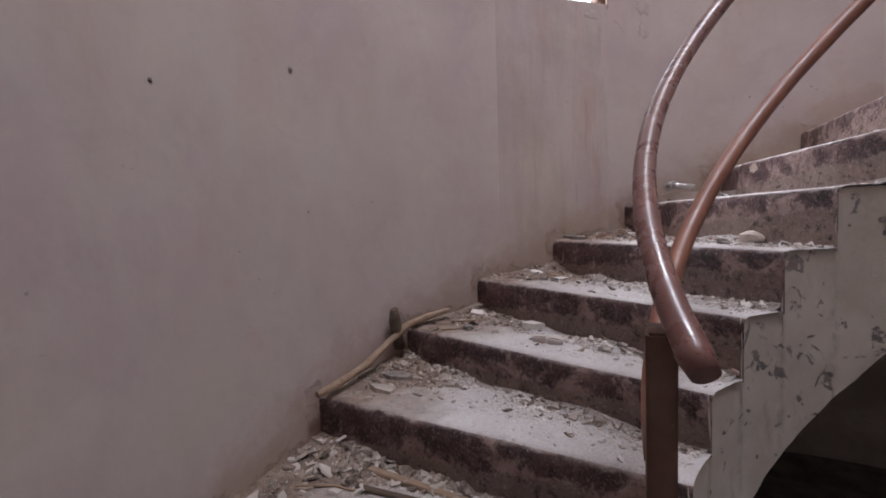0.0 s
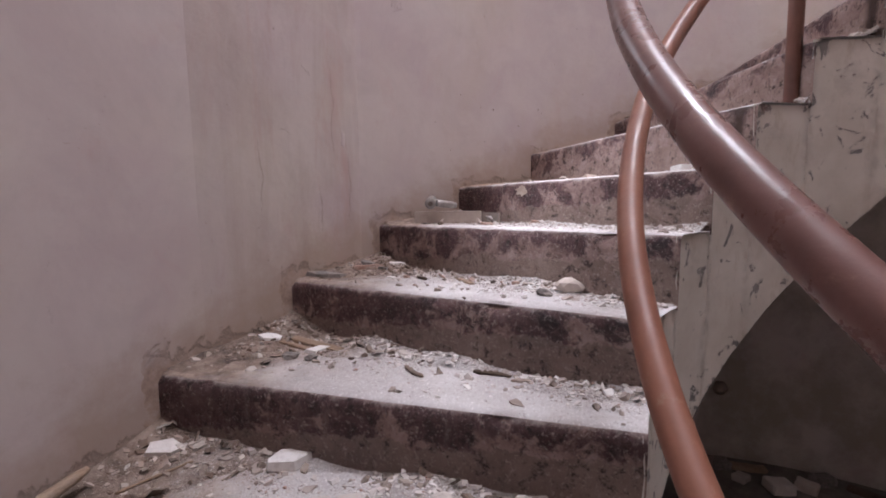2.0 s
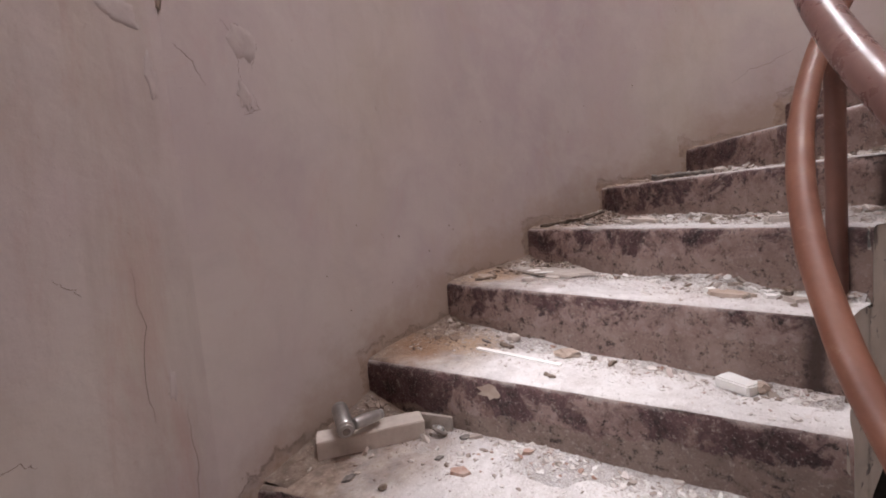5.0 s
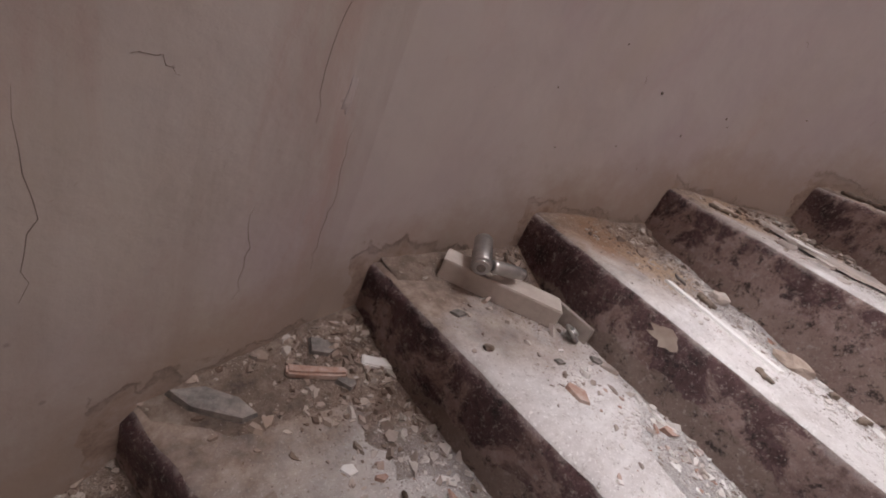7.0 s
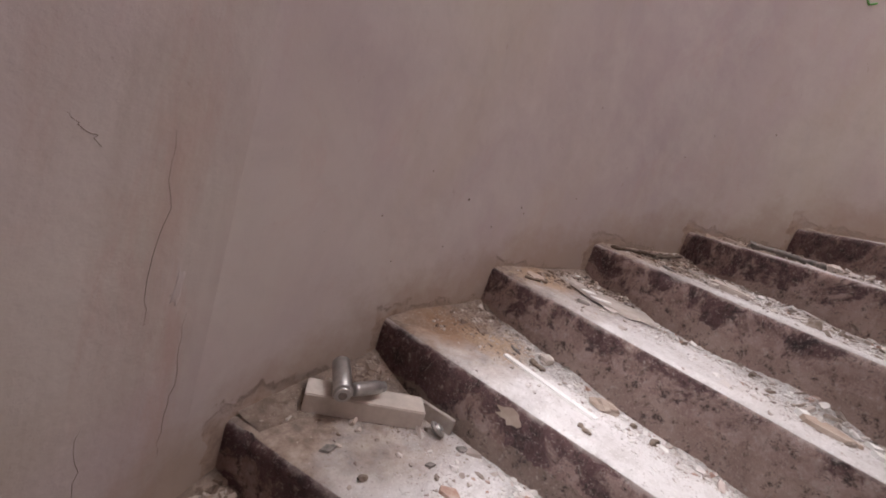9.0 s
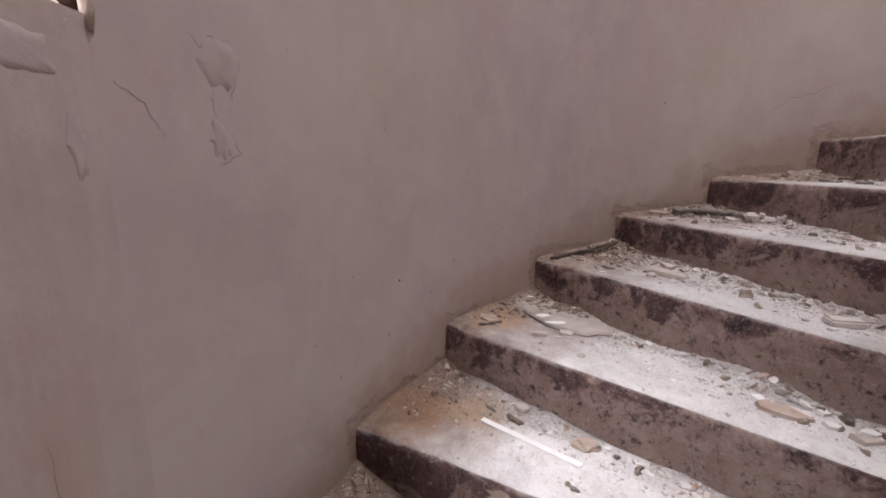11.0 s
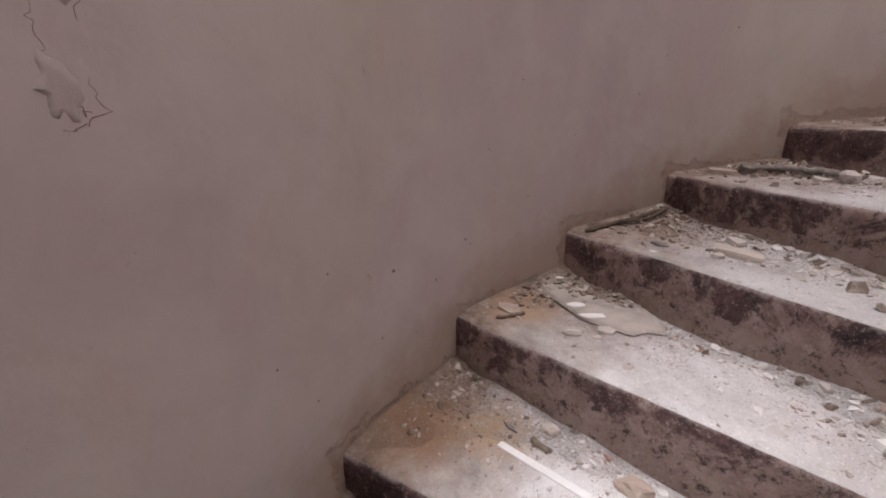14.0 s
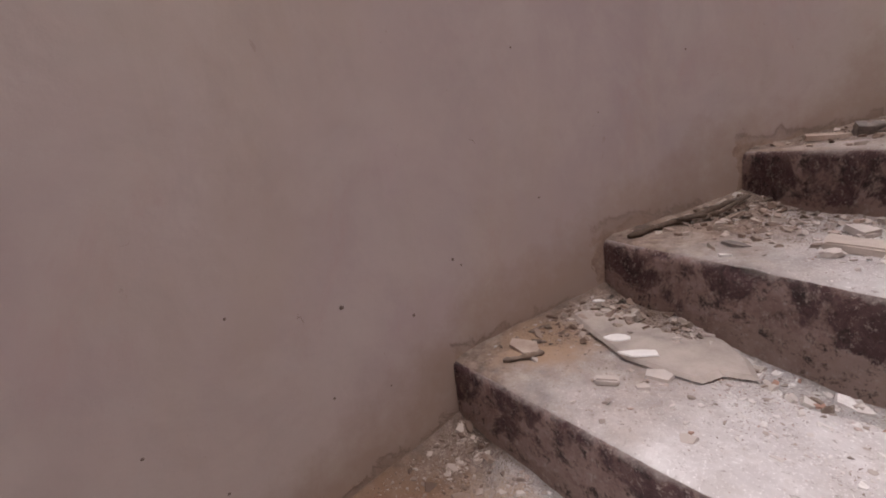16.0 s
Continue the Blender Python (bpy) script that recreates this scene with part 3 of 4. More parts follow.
# ---- round wall, window and doorway ----
def wall_piece(name, a0, a1, z0, z1, material=None, r=R, depth=0.34, flat=False, splay=(0.0, 0.0)):
    """A curved wall block between two angles and heights, closed on all sides, with a flat inner face or splayed ends if asked."""
    n = max(2, int(abs(a1 - a0) / 1.5))
    m = max(2, int((z1 - z0) / 0.12))
    rows = []
    pa, pb = polar(r, a0), polar(r, a1)
    for i in range(n + 1):
        a = a0 + (a1 - a0) * i / n
        inner = polar(r, a) if not flat else pa.lerp(pb, i / n)
        edge = 0.0 if i in (0, n) else 1.0
        out = a + splay[0] * max(0.0, 1 - i / 4) + splay[1] * max(0.0, 1 - (n - i) / 4)
        row = [polar(r + depth, out, z0)]
        for j in range(m + 1):
            z = z0 + (z1 - z0) * j / m
            wob = 0.006 * noise.noise(Vector((inner.x * 1.7, inner.y * 1.7, z * 1.5))) * edge
            q = inner * (1 + wob / r)
            row.append(Vector((q.x, q.y, z)))
        row += [polar(r + depth, out, z1), polar(r + depth, out, z0)]
        rows.append(row)
    ob = grid_mesh(name, rows, material or WALL, smooth=True)
    me = ob.data
    bm = bmesh.new()
    bm.from_mesh(me)
    bmesh.ops.remove_doubles(bm, verts=bm.verts, dist=1e-5)
    bmesh.ops.holes_fill(bm, edges=[e for e in bm.edges if e.is_boundary])
    bmesh.ops.recalc_face_normals(bm, faces=bm.faces)
    for e in bm.edges:
        if len(e.link_faces) == 2 and e.calc_face_angle(0) > 0.6:
            e.smooth = False
    bm.to_mesh(me)
    bm.free()
    return tagged(ob, kind="structure")


BASE = FLOOR - 0.1
tagged(wall_piece("wall_north", DOOR_B, WIN_A, BASE, TOP, splay=(0.0, -9.0)), "round stairwell wall in pinkish grey old plaster", "wall")
tagged(wall_piece("wall_window_breast", WIN_A, WIN_B, BASE, SILL, DAMP, flat=True, splay=(-9.0, 0.0)), "flat damp-stained plaster below the window", "wall")
tagged(wall_piece("wall_above_window", WIN_A, WIN_B, WIN_TOP, TOP, splay=(-9.0, 0.0)), "plaster wall above the window", "wall")
tagged(wall_piece("wall_west", WIN_B, DOOR_A + 360, BASE, TOP), "round stairwell wall in pinkish grey old plaster", "wall")
tagged(wall_piece("wall_above_door", DOOR_A, DOOR_B, DOOR_TOP, TOP), "plaster wall above the doorway", "wall")


def disc(name, z, thick, material, label, hole=0.0, r=R + 0.34, hole_at=(0.0, 0.0, 0.0)):
    bm = bmesh.new()
    ring_o, ring_i = [], []
    for level in (0, 1):
        zz = z - thick * level
        ring_o.append([bm.verts.new(polar(r, i * 4, zz)) for i in range(90)])
        ring_i.append([bm.verts.new(polar(hole, i * 4, zz) + Vector(hole_at)) for i in range(90)] if hole else [bm.verts.new((0, 0, zz))])
    for i in range(90):
        j = (i + 1) % 90
        for level in (0, 1):
            o, c = ring_o[level], ring_i[level]
            f = (o[i], o[j], c[j], c[i]) if hole else (o[i], o[j], c[0])
            bm.faces.new(f if level == 0 else f[::-1])
        bm.faces.new((ring_o[0][j], ring_o[0][i], ring_o[1][i], ring_o[1][j]))
        if hole:
            bm.faces.new((ring_i[0][i], ring_i[0][j], ring_i[1][j], ring_i[1][i]))
    return tagged(part(name, bm, material), label, name, kind="structure")


disc("floor", FLOOR, 0.1, EARTH, "dark dirty ground floor of the stairwell")
# Unseen ceiling, added; its opening is placed to balance light on the walls.
disc("ceiling", TOP + 0.12, 0.12, CEIL, "unseen plaster ceiling, added with a round opening for the well light", hole=1.15, hole_at=(0.65, 0.20, 0.0))


# ---- hand rails ----
def rail_line(deg, far, r, z):
    """A rail over the well: curved up to an angle past the window, then straight on at the same slope."""
    d = min(90 - deg, far)
    slope = z[1] + 2 * z[2] * d + 3 * z[3] * d * d
    return polar(r[0] + r[1] * d + r[2] * d * d, deg, z[0] + z[1] * d + z[2] * d * d + z[3] * d ** 3 + slope * (90 - deg - d))


def upper_rail(deg):
    return rail_line(deg, 75, (0.9178, -1.42e-4, 2.4e-7), (1.8852, 0.0159, 0.73e-5, -1.42e-7))


def lower_rail(deg):
    d = 90 - deg
    n, f = min(d, 0), min(d, 60)
    slope = 0.015709 + 4.62e-5 * f - 5.64e-7 * f * f
    z = 1.398 + 0.015709 * f + 2.31e-5 * f * f - 1.88e-7 * f ** 3 + slope * (d - f)
    return polar(0.9044 + 1.216e-3 * n + 2.08e-5 * n * n + 4.5e-4 * max(f, 0), deg, z)


def arc(fn, a, b, n):
    return [fn(a + (b - a) * i / (n - 1)) for i in range(n)]


rail = tagged(new("handrail"), "brown painted round stair rail curving round the well", "handrail")
pts = arc(upper_rail, 174.8, -70, 150)
part("top_rail", tube(pts, [0.020 if i == 0 else 0.0255 if i < 3 else 0.024 for i in range(len(pts))], 24, 0.0012), RAIL, rail, "glossy brown round top rail")
part("middle_rail", tube(arc(lower_rail, 163, -70, 150), 0.0245, 24, 0.0012), RAIL_LOW, rail, "red oxide painted middle rail")


def rail_post(deg, k):
    foot = polar(0.902, deg, ZS[k] - 0.002)
    top = upper_rail(deg)
    part("post", tube([foot, foot.lerp(top, 0.33), foot.lerp(top, 0.66), top], 0.022, 18, 0.001), POST_PAINT, rail)
    part("post_base", box_bm(0.05, 0.09, 0.012, 0.003, foot + Vector((0, 0, 0.006))), POST_PAINT, rail)


rail_post(49.6, 7)
rail_post(-2.0, 11)

post = part("newel_post", box_bm(0.078, 0.046, 0.905, 0.005, (0, 0, 0.4525), 0.003, 3, 4), NEWEL, rail, "dark brown newel board with chipped paint")
post.location, post.rotation_euler = (-0.912, 0.218, ZS[-1] - 0.002), (0, 0, radians(62))


# ---- dust drifts and crumbs on the treads ----
def where(k, r, a):
    """u and v on step k for a radius and an angle."""
    u = (r - RI) / (R - RI)
    a0, a1 = on_step(k, u, 0.0)[1], on_step(k, u, 1.0)[1]
    return u, (a0 - a) / (a0 - a1)


WIDE = {0: 0.12, 1: 0.14, 3: 0.13, 4: 0.16, 5: 0.07}


def drift(k, u, v):
    """Height of the rubble over the tread."""
    n = noise.noise(Vector((u * 5.5, v * 2.2, k * 7.3)))
    n2 = noise.noise(Vector((u * 19, v * 6.0, k * 3.1)))
    wall = 0.050 * math.exp(-(1 - min(u, 1)) / WIDE.get(k, 0.085)) * (0.30 + 0.75 * v)
    back = 0.034 * math.exp(-(1 - min(v, 1)) / 0.20) * (0.75 + 0.9 * n)
    return wall + back + 0.007 * n + 0.004 * n2 - 0.011


def rest(k, r, a):
    """Height of whatever covers step k at a place."""
    u, v = where(k, r, a)
    return ZS[k] + max(0.001, drift(k, u, v))


for k in range(-1, 13):
    rows = []
    for j in range(25):
        v = 0.05 + 0.955 * j / 24
        row = []
        for i in range(91):
            u = 0.004 + 1.0 * i / 90
            h = drift(k, u, v)
            h += 0.0045 * max(0.0, min(1.0, h / 0.006)) * noise.noise(Vector((u * 75, v * 26, k * 9.0)))
            r, a = on_step(k, u, v)
            row.append(polar(r, a, ZS[k] + max(h, -0.006)))
        rows.append(row)
    tagged(grid_mesh("dust_drift", rows, BED_BROWN if k < 1 else BED_TAN if k < 5 else BED), "drift of crumbled plaster and grit on a stair tread", "rubble", kind="stuff")


def crumbs(k, count, small, big, seed, name, label, heaped=False, material=None):
    """Many ragged plaster flakes and grains on one tread, in one mesh."""
    rnd = random.Random(seed)
    verts, faces = [], []
    for _ in range(count):
        for _try in range(8):
            u, v = rnd.uniform(0.01, 0.985), 0.04 + 0.95 * rnd.random() ** 0.6
            h = drift(k, u, v)
            if heaped and u < 0.80 - 0.12 * rnd.random() and v < 0.80:
                continue
            if rnd.random() < 0.04 + 0.55 * max(0.0, min(1.0, (v - 0.30) / 0.45)) * (0.55 + 0.9 * noise.noise(Vector((u * 6, v * 3, k * 5.0)))) + 18 * max(0.0, h + 0.004):
                break
        r, a = on_step(k, u, v)
        size = small * (big / small) ** (rnd.random() ** 3.2)
        if heaped:
            size = rnd.uniform(small, big) * rnd.uniform(0.6, 1.0)
        sides = 3 if size < 0.005 else rnd.choice((4, 5, 5, 6))
        thick = size * rnd.uniform(0.2, 0.6) if size < 0.012 else rnd.uniform(0.003, 0.007) * (1.6 if heaped else 1)
        place = Matrix.Translation(polar(r, a, ZS[k] + max(h, 0.0) + thick * 0.15)) @ Euler((rnd.gauss(0, 0.4 if heaped else 0.22), rnd.gauss(0, 0.4 if heaped else 0.22), rnd.uniform(0, 6.28))).to_matrix().to_4x4()
        n0 = len(verts)
        squash = rnd.uniform(0.45, 1.0)
        ring = []
        for q in range(sides):
            b = 6.2832 * (q + rnd.uniform(-0.3, 0.3)) / sides
            rr = size * rnd.uniform(0.45, 1.45)
            ring.append((rr * math.cos(b), rr * math.sin(b) * squash))
        verts += [place @ Vector((x, y, -thick * 0.4)) for x, y in ring]
        verts += [place @ Vector((x * 0.9, y * 0.9, thick * rnd.uniform(0.4, 0.75))) for x, y in ring]
        faces.append(tuple(range(n0 + 2 * sides - 1, n0 + sides - 1, -1))[::-1])
        for q in range(sides):
            w = (q + 1) % sides
            faces.append((n0 + q, n0 + w, n0 + sides + w, n0 + sides + q))
    me = bpy.data.meshes.new(name)
    me.from_pydata([tuple(p) for p in verts], [], faces)
    me.update()
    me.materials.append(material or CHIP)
    tagged(new(name, me), label, "rubble", kind="stuff")


for k in range(-1, 13):
    near = 0 <= k <= 9
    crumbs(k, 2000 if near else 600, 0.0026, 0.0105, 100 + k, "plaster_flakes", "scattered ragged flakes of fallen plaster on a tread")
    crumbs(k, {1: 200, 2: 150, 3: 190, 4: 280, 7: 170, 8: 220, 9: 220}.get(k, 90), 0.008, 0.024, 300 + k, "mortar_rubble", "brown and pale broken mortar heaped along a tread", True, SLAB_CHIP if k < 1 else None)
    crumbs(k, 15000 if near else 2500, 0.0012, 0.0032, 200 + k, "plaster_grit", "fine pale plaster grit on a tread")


for k, count, big in ((-1, 200, 0.050), (0, 260, 0.048), (1, 120, 0.034), (2, 70, 0.030), (3, 90, 0.028), (4, 60, 0.022), (7, 60, 0.026), (8, 70, 0.030), (9, 80, 0.034), (10, 60, 0.034)):
    crumbs(k, count, 0.012, big, 500 + k, "mortar_slabs", "dirty brown slabs of fallen mortar on a tread", True, SLAB_CHIP)


# ---- loose things on the stairs ----
GROUPS = {"stone": "stones on the stairs", "plaster_slab": "plaster slabs on the stairs", "plaster_lump": "lumps of render on the stairs", "slate_piece": "slate pieces on the stairs",
          "brick_chip": "brick chips on the stairs", "paint_flake": "paint flakes on the stairs", "dry_leaf": "dry leaves on the stairs", "plank_offcut": "offcuts of timber on the stairs",
          "stick": "sticks on the stairs", "bark_strip": "strips of bark on the stairs", "tile_piece": "tile pieces on the stairs", "root": "dry roots by the wall", "timber_splinter": "splinters of timber on the stairs"}


def span(k, a, b):
    """Two places of (radius, angle) on step k: their middle, the angle of the line in the plan and its length."""
    p, q = polar(*a), polar(*b)
    d = q - p
    mid = (p + q) / 2
    r, ang = mid.xy.length, math.degrees(math.atan2(mid.y, mid.x))
    return Vector((mid.x, mid.y, rest(k, r, ang))), math.atan2(d.y, d.x), d.length


def flake(name, label, category, k, a, b, wide, thick, material, seed, sides=7, tilt=0.06, ragged=0.2, lift=0.0):
    mid, turn, long = span(k, a, b)
    ob = part(name, slab_bm(long / 2, thick, sides, seed, wide / long, ragged), material)
    ob.matrix_world = Matrix.Translation(mid + Vector((0, 0, lift))) @ Euler((tilt, tilt * 0.6, turn)).to_matrix().to_4x4()
    return tagged(ob, label, category, GROUPS.get(name, ""))


def stone(name, label, k, a, b, wide, high, material, seed, rough=0.25):
    mid, turn, long = span(k, a, b)
    ob = part(name, lump_bm(long / 2, wide / 2, high / 1.7, seed, rough + 0.3, 2), material)
    ob.matrix_world = Matrix.Translation(mid - Vector((0, 0, high * 0.06))) @ Euler((0.05, 0.04, turn)).to_matrix().to_4x4()
    return tagged(ob, label, "stone", GROUPS.get(name, ""))


def block(name, label, category, k, a, b, wide, high, material, seed, bevel=0.006, rough=0.003, tilt=(0.0, 0.0)):
    mid, turn, long = span(k, a, b)
    ob = part(name, box_bm(long, wide, high, bevel, (0, 0, high / 2), rough, seed, 3), material)
    ob.matrix_world = Matrix.Translation(mid - Vector((0, 0, 0.002))) @ Euler((*tilt, turn)).to_matrix().to_4x4()
    return tagged(ob, label, category, GROUPS.get(name, ""))


def twig(name, label, k, places, radius, material, seed, category="stick", lift=0.0, knots=0.35):
    rnd = random.Random(seed)
    pts = [polar(r, a, rest(k, r, a) + radius * 0.8 + lift) for r, a in places]
    fine = []
    for p, q in zip(pts, pts[1:]):
        fine += [p.lerp(q, i / 6) + Vector((rnd.gauss(0, 1), rnd.gauss(0, 1), rnd.gauss(0, 0.4))) * radius * 0.25 for i in range(6)]
    fine.append(pts[-1])
    radii = [radius * (1 + rnd.uniform(-knots, knots)) * (0.55 if i in (0, len(fine) - 1) else 1) for i in range(len(fine))]
    return tagged(part(name, tube(fine, radii, 9, radius * 0.2), material), label, category, GROUPS.get(name, ""))


# second tread
flake("plaster_slab", "flat broken slab of pale plaster on a tread", "plaster", 2, (1.76, 118.2), (1.65, 116.0), 0.065, 0.022, CHIP, 11, 6)
block("plaster_lump", "pale chunk of broken render lying on a tread", "plaster", 2, (1.56, 122.4), (1.50, 121.2), 0.045, 0.026, STONE, 12, 0.006, 0.004)
block("plaster_lump", "pale squarish chunk of render on a tread", "plaster", 2, (1.49, 121.8), (1.44, 120.3), 0.050, 0.030, STONE, 13, 0.006, 0.004, (0.1, 0.1))
stone("stone", "small grey rounded stone on a dusty tread", 2, (1.29, 119.0), (1.24, 118.0), 0.04, 0.028, STONE, 14)
stone("stone", "small pale rounded stone on a dusty tread", 2, (1.11, 117.5), (1.06, 115.6), 0.05, 0.036, STONE, 15)
flake("plaster_slab", "tilted slab of plaster against the wall", "plaster", 2, (2.10, 120.1), (2.02, 118.2), 0.07, 0.016, CHIP, 16, 5, 0.25)
stone("stone", "dark grey pebble on a dusty tread", 2, (1.90, 125.7), (1.865, 124.7), 0.035, 0.028, SLATE, 17)
twig("stick", "thin weathered stick on a tread", 2, [(1.98, 128.0), (1.94, 126.5), (1.91, 125.2)], 0.0035, WOOD, 18)
twig("stick", "thin brown stick on a tread", 2, [(2.03, 123.6), (1.99, 121.5), (1.95, 119.4)], 0.0045, WOOD, 19)
# third tread
block("plank_offcut", "grey weathered strip of timber by the riser", "plank", 3, (2.10, 106.2), (1.77, 106.4), 0.035, 0.014, WOOD, 20, 0.002, 0.002, (0.05, 0.03))
block("plank_offcut", "thin grey splinter of timber by the riser", "plank", 3, (2.02, 107.6), (1.86, 107.5), 0.022, 0.010, WOOD, 21, 0.002, 0.002, (0.05, 0.06))
flake("plaster_slab", "pale curled flake of plaster on a tread", "plaster", 3, (2.10, 108.3), (2.03, 106.9), 0.05, 0.010, PAPER, 22, 6, 0.15)
flake("plaster_slab", "pale square flake of plaster on a tread", "plaster", 3, (1.88, 108.6), (1.82, 106.6), 0.055, 0.010, PAPER, 23, 4, 0.12)
stone("stone", "dark pebble on a dusty tread", 3, (1.90, 110.7), (1.855, 109.8), 0.03, 0.022, SLATE, 24)
stone("stone", "dark pebble on a dusty tread", 3, (1.82, 110.2), (1.79, 109.4), 0.028, 0.020, SLATE, 25)
twig("stick", "brown splinter of wood on a tread", 3, [(1.30, 104.8), (1.25, 104.2), (1.19, 103.8)], 0.006, WOOD_DARK, 26)
twig("bark_strip", "curled dark strip of bark on a tread", 3, [(1.50, 107.0), (1.45, 108.4), (1.41, 109.0)], 0.006, LEAF, 27, "bark")
# fourth tread
stone("stone", "smooth pale round stone by the riser", 4, (1.175, 91.0), (1.105, 88.0), 0.06, 0.045, BRICK, 28, 0.12)
stone("stone", "small dark stone beside a larger pale one", 4, (1.21, 94.3), (1.165, 93.0), 0.035, 0.022, SLATE, 29)
flake("slate_piece", "broken dark grey slate lying on rubble", "slate", 4, (2.11, 101.6), (1.995, 98.6), 0.055, 0.014, SLATE, 30, 6, 0.10, 0.15)
flake("slate_piece", "dark slate shard near the wall", "slate", 4, (2.10, 94.4), (2.07, 92.4), 0.05, 0.014, SLATE, 31, 5, 0.2)
flake("slate_piece", "small dark slate shard", "slate", 4, (1.99, 94.0), (1.975, 92.3), 0.035, 0.010, SLATE, 32, 4, 0.1)
block("timber_splinter", "reddish brown splinter of rotten timber", "wood", 4, (2.06, 96.2), (2.00, 93.0), 0.026, 0.020, TERRA, 33, 0.005, 0.004)
block("plaster_lump", "pale strip of render on the rubble", "plaster", 4, (2.02, 91.5), (1.975, 89.2), 0.030, 0.014, PAPER, 34, 0.003, 0.003, (0.1, 0.05))
twig("bark_strip", "thin dark bark strip on a tread", 4, [(1.73, 94.4), (1.70, 94.7), (1.67, 94.7)], 0.006, WOOD_DARK, 35, "bark")
block("timber_splinter", "flat brown splinter of wood on a tread", "wood", 4, (1.59, 91.4), (1.475, 93.6), 0.024, 0.008, WOOD, 36, 0.002, 0.002)
flake("plaster_slab", "white chip of plaster on a tread", "plaster", 4, (1.83, 96.8), (1.80, 96.0), 0.024, 0.006, PAPER, 37, 5)
flake("brick_chip", "small red brick chip on a tread", "brick chip", 4, (1.78, 95.5), (1.765, 94.7), 0.014, 0.008, TERRA, 38, 5)
flake("brick_chip", "small red brick chip on a tread", "brick chip", 4, (1.36, 90.8), (1.33, 89.8), 0.02, 0.010, TERRA, 39, 5)
# fifth tread
block("cement_block", "long grey cement block against the wall", "block", 5, (2.105, 85.0), (1.872, 78.3), 0.078, 0.058, BRICK, 41, 0.003, 0.0012)
block("plank_offcut", "thin grey offcut leaning behind a cement block", "plank", 5, (1.90, 77.5), (1.785, 76.9), 0.012, 0.050, GREYPLATE, 42, 0.002, 0.001)


def fitting(p, q, radius, label, collar):
    """A short chrome pipe fitting: a barrel with rolled ends and an open mouth."""
    ob = empty("pipe_fitting", Matrix.Translation(p), label, "pipe fitting")
    d = q - p
    ts = (0.0, 0.06, 0.12, 0.5, 0.84, 0.90, 0.94, 1.0)
    rs = (0.75, 0.98, 1.0, 1.0, 0.96, 0.72, 0.82, 0.82)
    pts = [p + d * t - p for t in ts]
    part("barrel", tube(pts, [radius * r for r in rs], 24), STEEL, ob)
    if collar:
        e = d.normalized()
        part("mouth", tube([d + e * 0.0005, d + e * 0.003], radius * 0.45, 16), SLATE, ob, "dark open mouth")
        part("collar", tube([d * 0.86, d * 0.88, d * 0.92, d * 0.94], [radius * 0.9, radius * 1.08, radius * 1.08, radius * 0.9], 24), STEEL, ob)


fitting(polar(2.085, 82.6, 1.090), polar(1.985, 85.0, 1.070), 0.025, "dull chrome pipe fitting lying across a cement block", True)
fitting(polar(1.985, 84.0, 1.075), polar(1.965, 80.9, 1.062), 0.018, "smaller chrome pipe elbow lying on a cement block", False)
p = polar(1.808, 78.2, rest(5, 1.808, 78.2) + 0.018)
ring = empty("metal_ring", Matrix.Translation(p), "rusty metal ring beside a cement block", "ring")
ring.rotation_euler = (0.5, 0.3, 0.2)
part("rim", tube([Vector((0.020 * math.cos(i * math.pi / 12), 0.020 * math.sin(i * math.pi / 12), 0)) for i in range(25)], 0.006, 10), SLATE, ring)
part("core", tube([(0, 0, -0.012), (0, 0, 0.012)], 0.011, 14), STEEL, ring)
flake("brick_chip", "flat terracotta tile chip on white dust", "brick chip", 5, (1.69, 83.4), (1.63, 82.6), 0.036, 0.008, TERRA, 43, 5)
flake("brick_chip", "small terracotta chip on white dust", "brick chip", 5, (1.535, 78.1), (1.505, 77.2), 0.022, 0.012, TERRA, 44, 5, 0.3)
flake("paper_scrap", "crumpled white scrap by a cement block", "paper", 5, (1.94, 81.0), (1.90, 79.4), 0.035, 0.012, PAPER, 45, 9, 0.3, 0.5)
flake("slate_piece", "small blue grey slate chip", "slate", 5, (1.945, 87.5), (1.925, 86.2), 0.03, 0.006, SLATE, 46, 4)
flake("slate_piece", "small blue grey slate chip", "slate", 5, (1.75, 82.3), (1.735, 81.3), 0.02, 0.006, SLATE, 47, 4)
flake("slate_piece", "small blue grey slate chip", "slate", 5, (1.74, 78.2), (1.715, 77.0), 0.026, 0.006, SLATE, 48, 5)
stone("stone", "small brown pebble on white dust", 5, (1.83, 87.6), (1.815, 86.9), 0.018, 0.014, LEAF, 49)
# sixth tread
block("white_batten", "straight white painted strip of wood on a tread", "batten", 6, (1.84, 68.9), (1.50, 69.2), 0.022, 0.007, PAPER, 50, 0.001, 0.0006)
twig("dry_leaf", "dry curled brown leaf on a tread", 6, [(1.78, 66.9), (1.75, 67.0), (1.72, 66.9)], 0.008, LEAF, 51, "leaf")
twig("dry_leaf", "dry curled dark leaf on a tread", 6, [(1.51, 72.6), (1.49, 73.0), (1.47, 73.1)], 0.006, LEAF, 52, "leaf")
twig("dry_leaf", "dry curled brown leaf on a tread", 6, [(1.37, 66.7), (1.375, 65.8), (1.37, 64.9)], 0.006, LEAF, 53, "leaf")
stone("seed_pod", "small round black seed pod on a tread", 6, (1.443, 65.6), (1.428, 65.1), 0.014, 0.014, LEAF, 54, 0.05)
